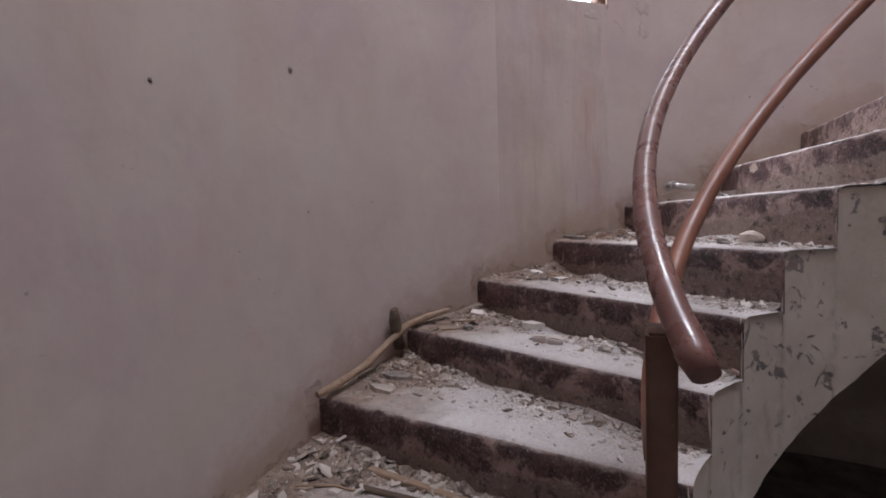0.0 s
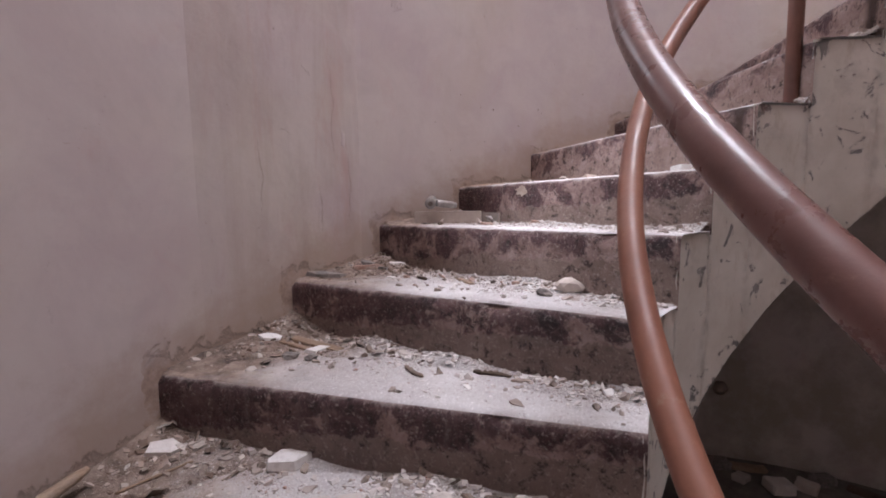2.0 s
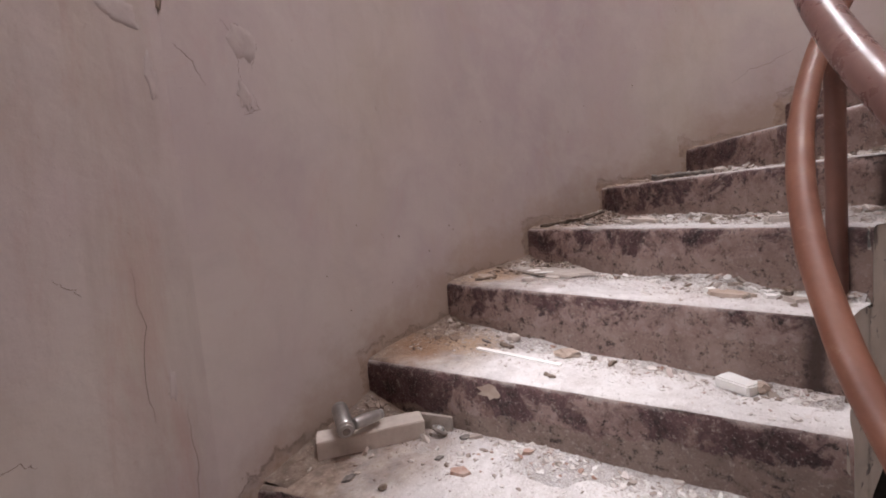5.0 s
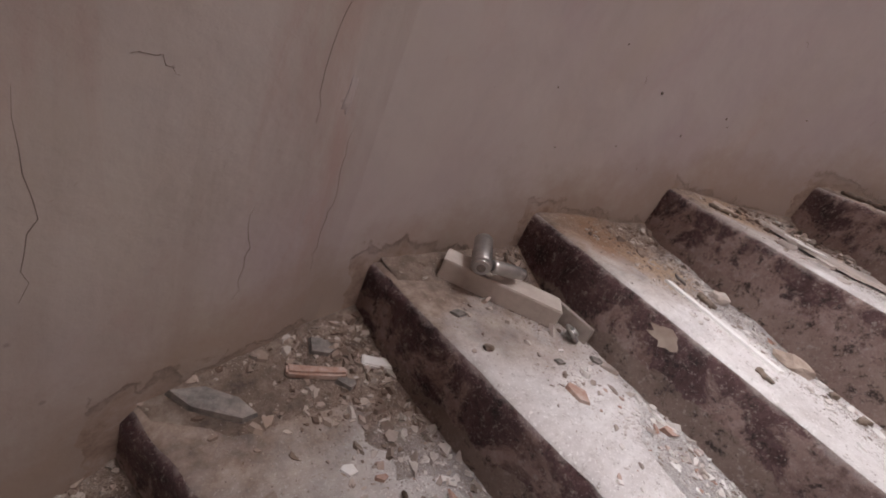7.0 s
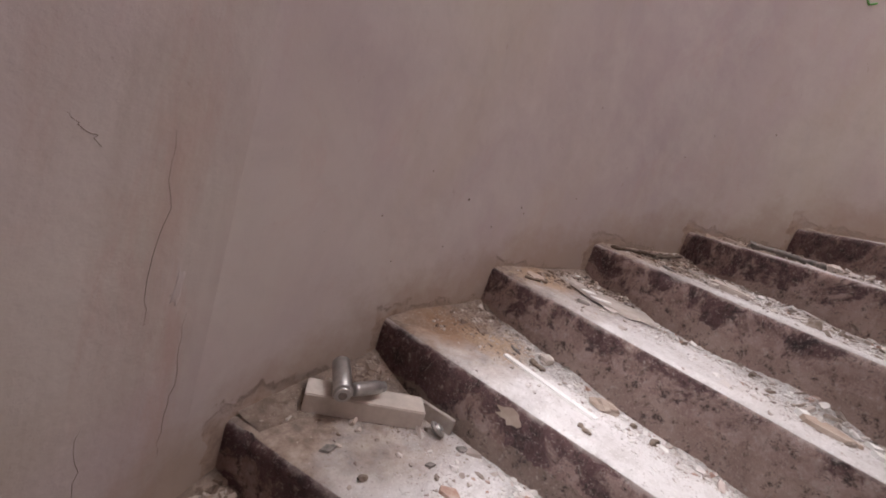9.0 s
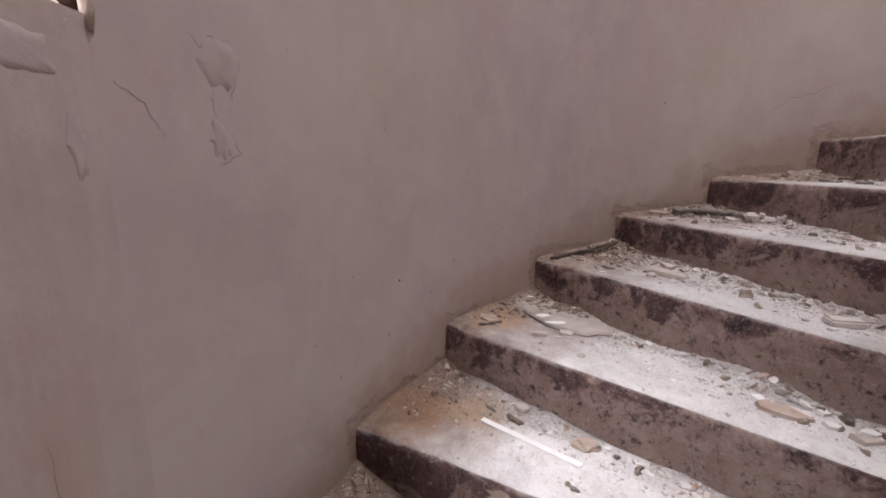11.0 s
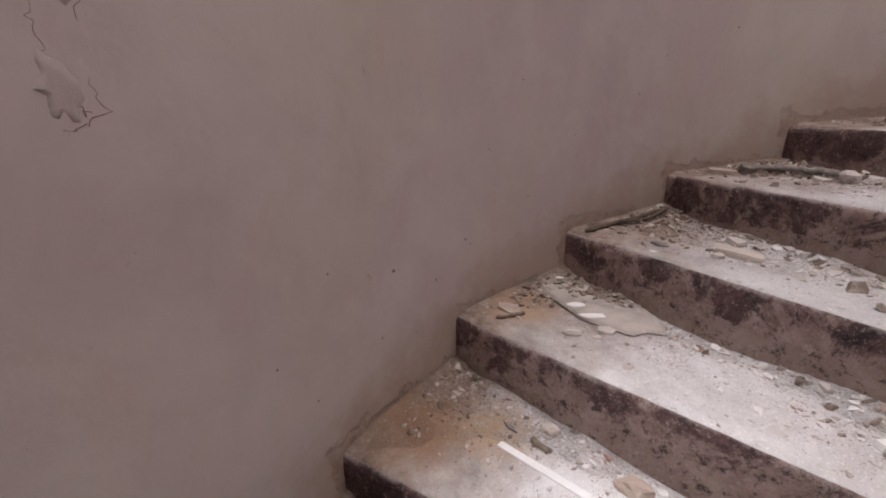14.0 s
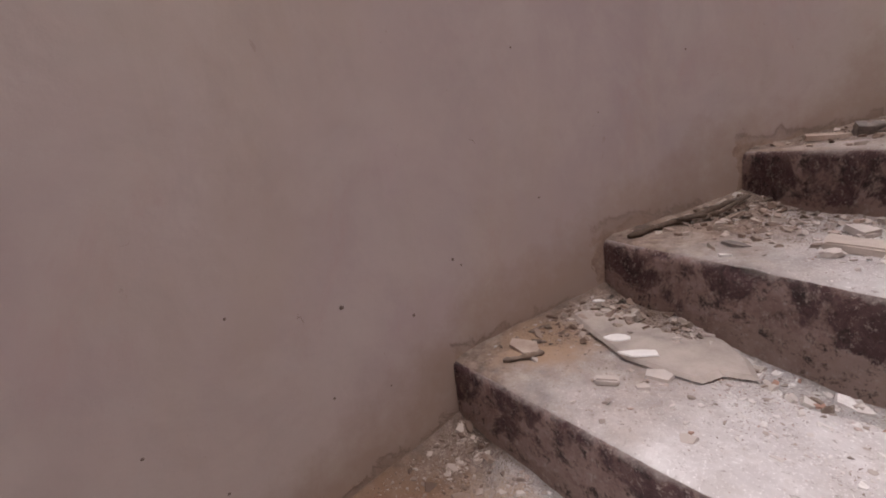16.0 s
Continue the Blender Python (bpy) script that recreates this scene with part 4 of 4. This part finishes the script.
stone("plaster_lump", "crumbly tan lump of mortar on a tread", 6, (1.555, 66.6), (1.495, 65.0), 0.055, 0.03, MORTAR, 55, 0.5)
stone("stone", "pale rounded lump on a tread", 6, (1.785, 65.6), (1.735, 64.6), 0.04, 0.03, BRICK, 56)
block("brick_piece", "white plastered broken brick by the riser", "brick", 6, (1.085, 64.6), (1.005, 66.4), 0.055, 0.030, PAPER, 57, 0.004, 0.003)
stone("stone", "tan lump beside a broken brick", 6, (1.01, 65.4), (0.98, 65.0), 0.035, 0.028, MORTAR, 58, 0.4)
flake("slate_piece", "thin grey splinter standing in dust", "slate", 6, (1.88, 66.7), (1.825, 67.0), 0.012, 0.006, SLATE, 59, 4)
# seventh tread
flake("plaster_sheet", "broad cracked grey sheet of fallen plaster by the riser", "plaster", 7, (2.12, 53.0), (1.66, 51.6), 0.190, 0.008, GREYPLATE, 60, 13, 0.026, 0.20, 0.002)
flake("paint_flake", "white oval paint flake on grey plaster", "paint flake", 7, (1.95, 54.9), (1.915, 53.4), 0.038, 0.003, PAPER, 61, 9, 0.03, 0.2, 0.016)
flake("paint_flake", "white pointed paint flake on grey plaster", "paint flake", 7, (1.87, 55.9), (1.82, 53.6), 0.034, 0.003, PAPER, 62, 8, 0.03, 0.35, 0.016)
flake("paint_flake", "tiny white paint flake near the wall", "paint flake", 7, (2.12, 51.4), (2.10, 50.6), 0.02, 0.003, PAPER, 63, 6, 0.1)
block("plaster_lump", "small pale oblong lump on a tread", "plaster", 7, (1.85, 59.2), (1.815, 58.1), 0.022, 0.016, STONE, 64, 0.004, 0.002)
flake("plaster_slab", "pale flat chip at the edge of a plaster sheet", "plaster", 7, (1.80, 56.4), (1.755, 55.0), 0.04, 0.009, STONE, 65, 5)
twig("bark_strip", "long curled brown bark strip near the wall", 7, [(2.05, 61.6), (2.03, 60.2), (2.01, 58.9)], 0.007, LEAF, 66, "bark")
flake("plaster_slab", "tan slab of plaster tilted near the wall", "plaster", 7, (2.11, 59.8), (2.02, 58.9), 0.06, 0.012, MORTAR, 67, 5, 0.15)
flake("tile_piece", "cracked tan tile piece on a tread", "tile", 7, (1.17, 55.6), (1.06, 54.6), 0.06, 0.012, MORTAR, 68, 8, 0.08)
flake("plaster_slab", "pale square chip on a tread", "plaster", 7, (1.19, 55.0), (1.16, 53.6), 0.03, 0.014, PAPER, 69, 5, 0.2)
flake("plaster_slab", "white chip of plaster by the riser", "plaster", 7, (1.07, 51.4), (1.035, 50.6), 0.025, 0.012, PAPER, 70, 4, 0.2)
flake("tile_piece", "brown triangular tile piece near the stair edge", "tile", 7, (0.98, 55.8), (0.935, 52.4), 0.05, 0.012, BRICK, 71, 3, 0.05)
flake("plaster_slab", "white chip of plaster near the stair edge", "plaster", 7, (1.04, 54.6), (1.01, 53.2), 0.026, 0.012, PAPER, 72, 5, 0.2)
flake("plaster_slab", "white chip of plaster near the stair edge", "plaster", 7, (0.98, 52.4), (0.945, 50.6), 0.025, 0.010, PAPER, 73, 5, 0.2)
# eighth tread
twig("root", "gnarled brown dry root lying along the wall", 8, [(2.09, 48.4), (2.10, 45.0), (2.11, 41.0), (2.11, 37.4)], 0.010, WOOD_DARK, 74, "root")
twig("root", "thin forked dry root along the wall", 8, [(2.10, 43.5), (2.07, 40.5), (2.09, 36.9)], 0.007, WOOD_DARK, 75, "root", 0.012)
flake("slate_piece", "curled black scrap on a tread", "scrap", 8, (1.875, 45.9), (1.835, 44.7), 0.022, 0.008, SLATE, 76, 6, 0.3)
block("plaster_lump", "broken tan slab of render on a tread", "plaster", 8, (1.73, 42.3), (1.61, 40.4), 0.06, 0.022, BRICK, 77, 0.004, 0.004, (0.05, 0.1))
flake("plaster_slab", "pale pointed slab leaning on rubble", "plaster", 8, (1.79, 38.6), (1.72, 37.2), 0.06, 0.014, STONE, 78, 4, 0.2)
stone("stone", "small pale stone on a tread", 8, (1.70, 44.1), (1.67, 43.3), 0.026, 0.018, STONE, 79)
flake("paint_flake", "small white flake on a tread", "paint flake", 8, (1.825, 48.2), (1.805, 47.5), 0.014, 0.005, PAPER, 80, 5)
block("plaster_lump", "pale flat lump of render on a tread", "plaster", 8, (1.13, 43.0), (1.07, 39.9), 0.05, 0.022, STONE, 81, 0.005, 0.005)
# ninth and tenth tread
twig("branch", "black charred branch lying by the wall", 9, [(2.04, 28.6), (1.98, 26.0), (1.90, 24.2), (1.82, 23.6)], 0.012, SLATE, 82, "branch", 0.012)
flake("slate_piece", "upright black slate shard near the wall", "slate", 9, (2.06, 29.4), (2.02, 28.6), 0.03, 0.035, SLATE, 83, 4, 0.3)
flake("tile_piece", "flat reddish tile piece near the wall", "tile", 9, (2.11, 32.5), (2.05, 29.6), 0.06, 0.014, MORTAR, 84, 5, 0.1)
stone("stone", "grey rough stone on a tread", 9, (1.80, 24.6), (1.75, 23.2), 0.05, 0.04, STONE, 85)
flake("plaster_slab", "pale slab of plaster on a tread", "plaster", 9, (1.86, 26.0), (1.80, 24.4), 0.05, 0.012, STONE, 86, 5, 0.15)
flake("slate_piece", "black slate shard on rubble", "slate", 10, (1.80, 14.4), (1.70, 13.2), 0.04, 0.010, SLATE, 87, 5, 0.15)
flake("slate_piece", "black slate shard on rubble", "slate", 10, (1.60, 15.2), (1.53, 14.2), 0.04, 0.010, SLATE, 88, 5, 0.15)

# rubble on the floor under the stairs
def floor_lump(name, label, category, r, deg, size, material, seed, turn=0.0):
    bm = box_bm(*size, 0.006, (0, 0, size[2] / 2), 0.006, seed, 3)
    ob = part(name, bm, material)
    ob.matrix_world = Matrix.Translation(polar(r, deg, FLOOR - 0.004)) @ Euler((0.04, 0.03, radians(deg + turn))).to_matrix().to_4x4()
    tagged(ob, label, category)


floor_lump("plank_offcut", "pale short board lying on the dark floor", "plank", 2.05, 26.8, (0.06, 0.20, 0.03), WOOD, 101, 8)
floor_lump("brick_piece", "pale broken brick on the dark floor", "brick", 1.88, 23.8, (0.10, 0.13, 0.06), STONE, 102, 20)
floor_lump("brick_piece", "dusty half brick on the dark floor", "brick", 1.95, 19.4, (0.09, 0.10, 0.05), BRICK, 103, -25)
floor_lump("brick_piece", "dark broken brick by the wall", "brick", 2.06, 16.6, (0.08, 0.12, 0.05), SLATE, 104, 35)
floor_lump("plank_offcut", "dark board fallen by the wall", "plank", 2.03, 10.4, (0.05, 0.24, 0.03), WOOD_DARK, 105, -12)
floor_lump("brick_piece", "dark lump of rubble by the wall", "brick", 2.04, 31.2, (0.09, 0.11, 0.05), SLATE, 106, 15)
floor_lump("brick_piece", "grey lump of mortar on the dark floor", "brick", 1.92, 29.0, (0.07, 0.09, 0.04), BRICK, 107, 50)

# sticks and strips among the rubble of the lowest tread
block("plank_offcut", "long pale strip of moulding lying along a riser", "plank", 0, (1.98, 145.6), (1.42, 144.4), 0.030, 0.016, WOOD, 110, 0.003, 0.002, (0.04, 0.03))
block("plank_offcut", "grey weathered batten on the rubble", "plank", 0, (1.82, 148.6), (1.52, 146.6), 0.022, 0.012, WOOD_DARK, 111, 0.002, 0.002, (0.05, 0.05))
twig("stick", "thin brown stick lying on the rubble", 0, [(2.02, 151.0), (1.90, 149.2), (1.80, 149.0)], 0.005, WOOD, 112)
flake("slate_piece", "dark flat slab of mortar against the wall", "slate", 1, (2.06, 136.5), (1.96, 134.0), 0.07, 0.016, SLATE, 113, 6, 0.12)
flake("plaster_slab", "brown slab of fallen render near the wall", "plaster", 1, (2.02, 139.6), (1.90, 138.2), 0.07, 0.018, GREYPLATE, 114, 6, 0.10)

# broken moulding along the wall of the lowest treads
mould = tagged(new("broken_moulding"), "pale broken wooden moulding hanging along the wall", "moulding")
pts = [polar(R - 0.05, 145.2, 0.235), polar(R - 0.05, 141.5, 0.250), polar(R - 0.05, 138.0, 0.275), polar(R - 0.045, 134.0, 0.345), polar(R - 0.045, 130.6, 0.405), polar(R - 0.045, 127.6, 0.425), polar(R - 0.05, 123.6, 0.440)]
fine = []
for a, b in zip(pts, pts[1:]):
    fine += [a.lerp(b, i / 5) for i in range(5)]
part("strip", tube(fine + [pts[-1]], [0.016 + 0.004 * noise.noise(p * 9) for p in fine] + [0.008], 10, 0.004), WOOD, mould)
stump = [polar(R - 0.035, 131.9, 0.300), polar(R - 0.035, 132.3, 0.370), polar(R - 0.040, 132.8, 0.440), polar(R - 0.055, 133.2, 0.500)]
part("stub", tube(stump, [0.026, 0.026, 0.029, 0.020], 12, 0.008), WOOD_DARK, mould, "dark rotten stub of the moulding")


# chipped hollow in the sixth riser
p, q = polar(RI, PH[6]), polar(R, TH[6])
along = (q - p).normalized()
out = Vector((-along.y, along.x, 0))
mid = p + along * 0.812 + out * 0.0012
chip = part("chipped_hollow", slab_bm(0.034, 0.0025, 15, 91, 0.6, 0.4), MORTAR, stair, "pale chipped hollow in the riser")
turn = Matrix((along, Vector((0, 0, 1)), along.cross(Vector((0, 0, 1))))).transposed().to_4x4()
chip.matrix_world = Matrix.Translation(Vector((mid.x, mid.y, 1.122))) @ turn

# ---- window ----
WIN_MID = (WIN_A + WIN_B) / 2
win = empty("window_1", polar(R * math.cos(radians((WIN_B - WIN_A) / 2)) + 0.05, WIN_MID, SILL), "wooden window frame with iron bars in the round wall", "window", kind="structure")
win.rotation_euler = (0, 0, radians(WIN_MID - 90))
HALF = math.tan(radians((WIN_B - WIN_A) / 2)) * (R + 0.045)
TALL = WIN_TOP - SILL
for side in (-1, 1):
    part("jamb", box_bm(0.05 + (0.10 if side > 0 else 0.0), 0.07, TALL, 0.006, (side * (HALF - 0.022) + (0.05 if side > 0 else 0.0), 0.035, TALL / 2), 0.004, 5, 5), FRAME_WOOD, win)
part("head", box_bm(2 * HALF - 0.100, 0.06, 0.055, 0.004, (0, 0.03, TALL - 0.0275)), FRAME_WOOD, win)
part("sill_rail", box_bm(2 * HALF - 0.100, 0.06, 0.022, 0.004, (0, 0.03, 0.011)), FRAME_WOOD, win)
for x in (-0.13, 0.13):
    part("bar", tube([(x, 0.03, 0.02), (x, 0.03, TALL - 0.05)], 0.006, 10), SLATE, win, "thin iron window bar")

edge = [polar(R + 0.004 + 0.010 * noise.noise(Vector((0.0, 3.1, i * 0.9))), WIN_A + 0.05 - 0.35 * max(0.0, noise.noise(Vector((2.0, 0.3, i * 0.55)))), SILL - 0.02 + TALL * i / 40) for i in range(41)]
part("broken_edge", tube(edge, [0.007 + 0.006 * noise.noise(Vector((i * 1.3, 0, 4))) for i in range(41)], 8, 0.004), MORTAR, bpy.data.objects["wall_north"], "ragged pale plaster edge")
rnd = random.Random(77)
verts, faces = [], []
for i in range(260):
    q = polar(R + 0.005 + 0.14 * rnd.random(), WIN_A + 0.5 + (WIN_B - WIN_A - 1.0) * rnd.random(), SILL)
    size = 0.004 + 0.016 * rnd.random() ** 2
    n0 = len(verts)
    for a in range(4):
        b = 1.5708 * a + rnd.uniform(-0.4, 0.4)
        verts.append((q.x + size * math.cos(b), q.y + size * math.sin(b), q.z - 0.001))
    verts.append((q.x + rnd.uniform(-0.3, 0.3) * size, q.y + rnd.uniform(-0.3, 0.3) * size, q.z + size * rnd.uniform(0.6, 1.2)))
    faces += [(n0 + a, n0 + (a + 1) % 4, n0 + 4) for a in range(4)]
me = bpy.data.meshes.new("sill_rubble")
me.from_pydata(verts, [], faces)
me.materials.append(CHIP)
tagged(new("sill_rubble", me), "crumbled pale plaster lying on the window sill", "rubble", kind="stuff")

# ---- boarded doorway under the stairs ----
DOOR_MID = (DOOR_A + DOOR_B) / 2
door = empty("door_1", polar(R + 0.03, DOOR_MID, FLOOR), "dark boarded doorway braced with rough timbers", "door", kind="structure")
door.rotation_euler = (0, 0, radians(DOOR_MID - 90))
DW = math.sin(radians((DOOR_B - DOOR_A) / 2)) * R * 2
DH = DOOR_TOP - FLOOR
boards = 8
for i in range(boards):
    w = (DW + 0.12) / boards
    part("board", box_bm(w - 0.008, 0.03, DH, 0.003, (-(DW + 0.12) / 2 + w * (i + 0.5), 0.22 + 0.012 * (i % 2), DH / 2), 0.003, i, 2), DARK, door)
# Added panel, keeps outside light from showing between the boards.
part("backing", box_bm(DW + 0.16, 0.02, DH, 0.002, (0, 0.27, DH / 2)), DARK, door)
part("cross_timber", box_bm(DW + 0.02, 0.05, 0.15, 0.005, (0, 0.13, 1.36), 0.003, 3, 3), WOOD_DARK, door, "rough brown cross timber")
part("upright_timber", box_bm(0.14, 0.05, DH, 0.005, (0.09, 0.185, DH / 2), 0.003, 4, 3), WOOD_DARK, door, "rough brown upright timber")


# ---- the wall's scars, cracks and marks ----
wall_n = bpy.data.objects["wall_north"]
wall_b = bpy.data.objects["wall_window_breast"]
wall_w = bpy.data.objects["wall_west"]
GREYSCAR = plain("grey_underplaster", (0.385, 0.325, 0.308), (0.455, 0.392, 0.372), 9, 0.95, bump=0.5)
BLACK = plain("crack_dirt", (0.15, 0.115, 0.098), (0.26, 0.205, 0.18), 30, 0.95)
GREEN = plain("green_paint", (0.10, 0.30, 0.075), (0.16, 0.40, 0.11), 40, 0.7)


def wall_radius(deg, z=None):
    """Radius of the wall's face, with its unevenness where a height is given."""
    if z is not None:
        r = wall_radius(deg)
        p = polar(r, deg)
        return r * (1 + 0.006 * noise.noise(Vector((p.x * 1.7, p.y * 1.7, z * 1.5))) / R)
    if WIN_A < deg < WIN_B:
        return R * math.cos(radians((WIN_B - WIN_A) / 2)) / math.cos(radians(deg - WIN_MID))
    return R


def owner(deg):
    return wall_b if WIN_A < deg < WIN_B else wall_n if deg <= WIN_A else wall_w


def wall_patch(deg, z, wide, high, seed, material):
    sides = 22
    rows = []
    for i in range(sides + 1):
        a = 2 * math.pi * (i % sides) / sides
        q = Vector((math.cos(a) * 1.6, math.sin(a) * 1.6, seed * 1.7))
        f = 1 + 0.55 * noise.noise(q) + 0.3 * noise.noise(q * 2.9)
        row = []
        for s, out in ((0.02, 0.0007), (0.5, 0.0007), (0.94, 0.0005), (1.0, -0.0006)):
            d = deg + math.degrees(math.cos(a) * wide / 2 * f * s / R)
            zz = z + math.sin(a) * high / 2 * f * s
            row.append(polar(wall_radius(d, zz) - out, d, zz))
        rows.append(row)
    grid_mesh("plaster_scar", rows, material, owner(deg))


def crack(points, width, seed):
    rnd = random.Random(seed)
    fine = []
    for (d0, z0), (d1, z1) in zip(points, points[1:]):
        for i in range(5):
            t = i / 5
            d, z = d0 + (d1 - d0) * t + rnd.gauss(0, 0.10), z0 + (z1 - z0) * t + rnd.gauss(0, 0.003)
            fine.append(polar(wall_radius(d, z), d, z))
    d, z = points[-1]
    fine.append(polar(wall_radius(d, z), d, z))
    n = len(fine)
    part("crack", tube(fine, [0.33 * width * (0.3 + math.sin(math.pi * (i + 0.5) / n)) for i in range(n)], 5), BLACK, owner(points[0][0]), "dark hairline crack")


crack([(92.0, 2.115), (91.2, 2.101), (90.6, 2.075), (90.1, 2.040)], 0.0018, 1)
crack([(86.9, 2.028), (86.6, 2.022), (86.2, 2.012)], 0.0016, 2)
crack([(87.2, 2.135), (87.1, 2.105), (87.2, 2.080)], 0.0012, 3)
crack([(97.0, 1.62), (96.6, 1.50), (97.1, 1.38), (96.8, 1.30)], 0.0014, 4)
crack([(94.6, 1.30), (94.3, 1.18), (94.6, 1.08), (94.5, 0.98)], 0.0015, 5)
crack([(104.0, 1.36), (103.2, 1.355), (102.6, 1.34)], 0.0014, 6)
crack([(101.0, 1.62), (100.2, 1.60), (99.8, 1.585)], 0.0014, 7)
crack([(106.5, 1.30), (106.2, 1.16), (106.6, 1.05)], 0.0013, 8)
crack([(99.0, 1.15), (98.8, 1.05), (99.1, 0.96)], 0.0013, 9)
crack([(15.0, 2.27), (12.5, 2.33), (9.5, 2.36), (6.0, 2.42)], 0.0022, 10)
crack([(60.0, 1.90), (59.6, 1.885)], 0.0016, 11)
crack([(73.0, 1.62), (72.7, 1.60)], 0.0015, 12)
for n, (d, z, w, h) in enumerate(((86.7, 2.185, 0.09, 0.10), (86.9, 2.040, 0.05, 0.075), (95.3, 1.355, 0.022, 0.075), (95.6, 2.13, 0.09, 0.06), (94.0, 2.02, 0.03, 0.10))):
    wall_patch(d, z, w, h, 20 + n, GREYSCAR)
crack([(88.2, 2.225), (87.7, 2.208), (87.1, 2.228), (86.4, 2.226)], 0.0014, 31)
crack([(85.3, 2.20), (85.6, 2.16), (85.9, 2.12)], 0.0014, 32)
crack([(86.1, 2.06), (85.8, 2.015), (86.5, 2.0), (87.0, 1.988)], 0.0014, 33)


def wall_hole(deg, z, size, seed):
    bm = lump_bm(size, size, size * 0.35, seed, 0.3, 2)
    ob = part("nail_hole", bm, BLACK, owner(deg))
    ob.matrix_world = Matrix.Translation(polar(wall_radius(deg, z) + 0.001, deg, z)) @ Euler((0, radians(-90), radians(deg))).to_matrix().to_4x4()


for n, (d, z, w) in enumerate(((62.5, 1.62, 0.004), (61.9, 1.60, 0.003), (72.0, 1.42, 0.003), (68.4, 1.38, 0.0025), (76.2, 1.66, 0.003), (54.8, 1.72, 0.003), (49.0, 1.92, 0.0025), (41.0, 2.06, 0.003), (145.4, 1.50, 0.010), (159.5, 1.309, 0.007), (144.0, 0.959, 0.004), (150.5, 0.72, 0.003), (66.0, 1.52, 0.004), (70.5, 1.60, 0.005), (78.0, 1.36, 0.003), (56.0, 2.10, 0.003), (80.5, 1.50, 0.003), (30.0, 2.30, 0.004), (30.6, -0.116, 0.045))):
    wall_hole(d, z, w, n)

# ---- green writing high on the wall ----
STROKES = {
    "s": [(0.9, 0.85), (0.5, 1.0), (0.1, 0.8), (0.3, 0.55), (0.75, 0.42), (0.85, 0.15), (0.45, 0.0), (0.05, 0.12)],
    "e": [(0.1, 0.5), (0.9, 0.55), (0.8, 0.9), (0.45, 1.0), (0.1, 0.7), (0.1, 0.3), (0.45, 0.0), (0.9, 0.18)],
    "g": [(0.85, 0.85), (0.45, 1.0), (0.1, 0.6), (0.4, 0.2), (0.85, 0.6), (0.85, 0.95), (0.85, -0.1), (0.5, -0.55), (0.05, -0.35)],
    "o": [(0.5, 1.0), (0.12, 0.75), (0.12, 0.3), (0.5, 0.0), (0.88, 0.3), (0.88, 0.75), (0.5, 1.0)],
}
text = tagged(new("wall_writing"), "green hand-painted writing on the wall", "writing")
for letter, deg in (("s", 30.4), ("e", 27.2), ("g", 22.6), ("o", 18.6)):
    pts = []
    raw = STROKES[letter]
    for (x0, z0), (x1, z1) in zip(raw, raw[1:]):
        pts += [(x0 + (x1 - x0) * i / 4, z0 + (z1 - z0) * i / 4) for i in range(4)]
    pts.append(raw[-1])
    run = [polar(wall_radius(deg, 2.98) - 0.0005, deg - math.degrees(x * 0.075 / R), 2.945 + z * 0.085) for x, z in pts]
    part("letter", tube(run, 0.0045, 6), GREEN, text)
for deg in (16.4, 13.0, 11.2, 9.4):
    run = [polar(R - 0.0045, deg - 0.25 * i, 2.955 + 0.02 * i) for i in range(5)]
    part("letter", tube(run, 0.010, 6), GREEN, text, "smudged green stroke")

# ---- land outside ----
bm = bmesh.new()
bmesh.ops.create_circle(bm, cap_ends=True, segments=64, radius=600)
ground = part("ground", bm, plain("dry_grass", (0.16, 0.14, 0.07), (0.26, 0.23, 0.13), 3, 0.95))
ground.location.z = FLOOR - 0.12
tagged(ground, "dry grassy ground outside the building", "ground", kind="structure")

glow = bpy.data.materials.new("bright_sky")
glow.use_nodes = True
gt = glow.node_tree
gt.nodes.remove(gt.nodes["Principled BSDF"])
em = gt.nodes.new("ShaderNodeEmission")
em.inputs[0].default_value, em.inputs[1].default_value = (0.95, 0.97, 1.0, 1), 3.0
gt.links.new(em.outputs[0], gt.nodes["Material Output"].inputs[0])
bm = bmesh.new()
bmesh.ops.create_grid(bm, x_segments=1, y_segments=1, size=1.0)
back = part("backdrop", bm, glow)
back.scale = (7, 5, 1)
back.matrix_world = Matrix.LocRotScale(polar(R + 6.0, 102.7, 4.2), Euler((radians(90), 0, radians(102.7 - 90))), (7, 5, 1))
tagged(back, "bright hazy sky outside the window", "sky", kind="structure")
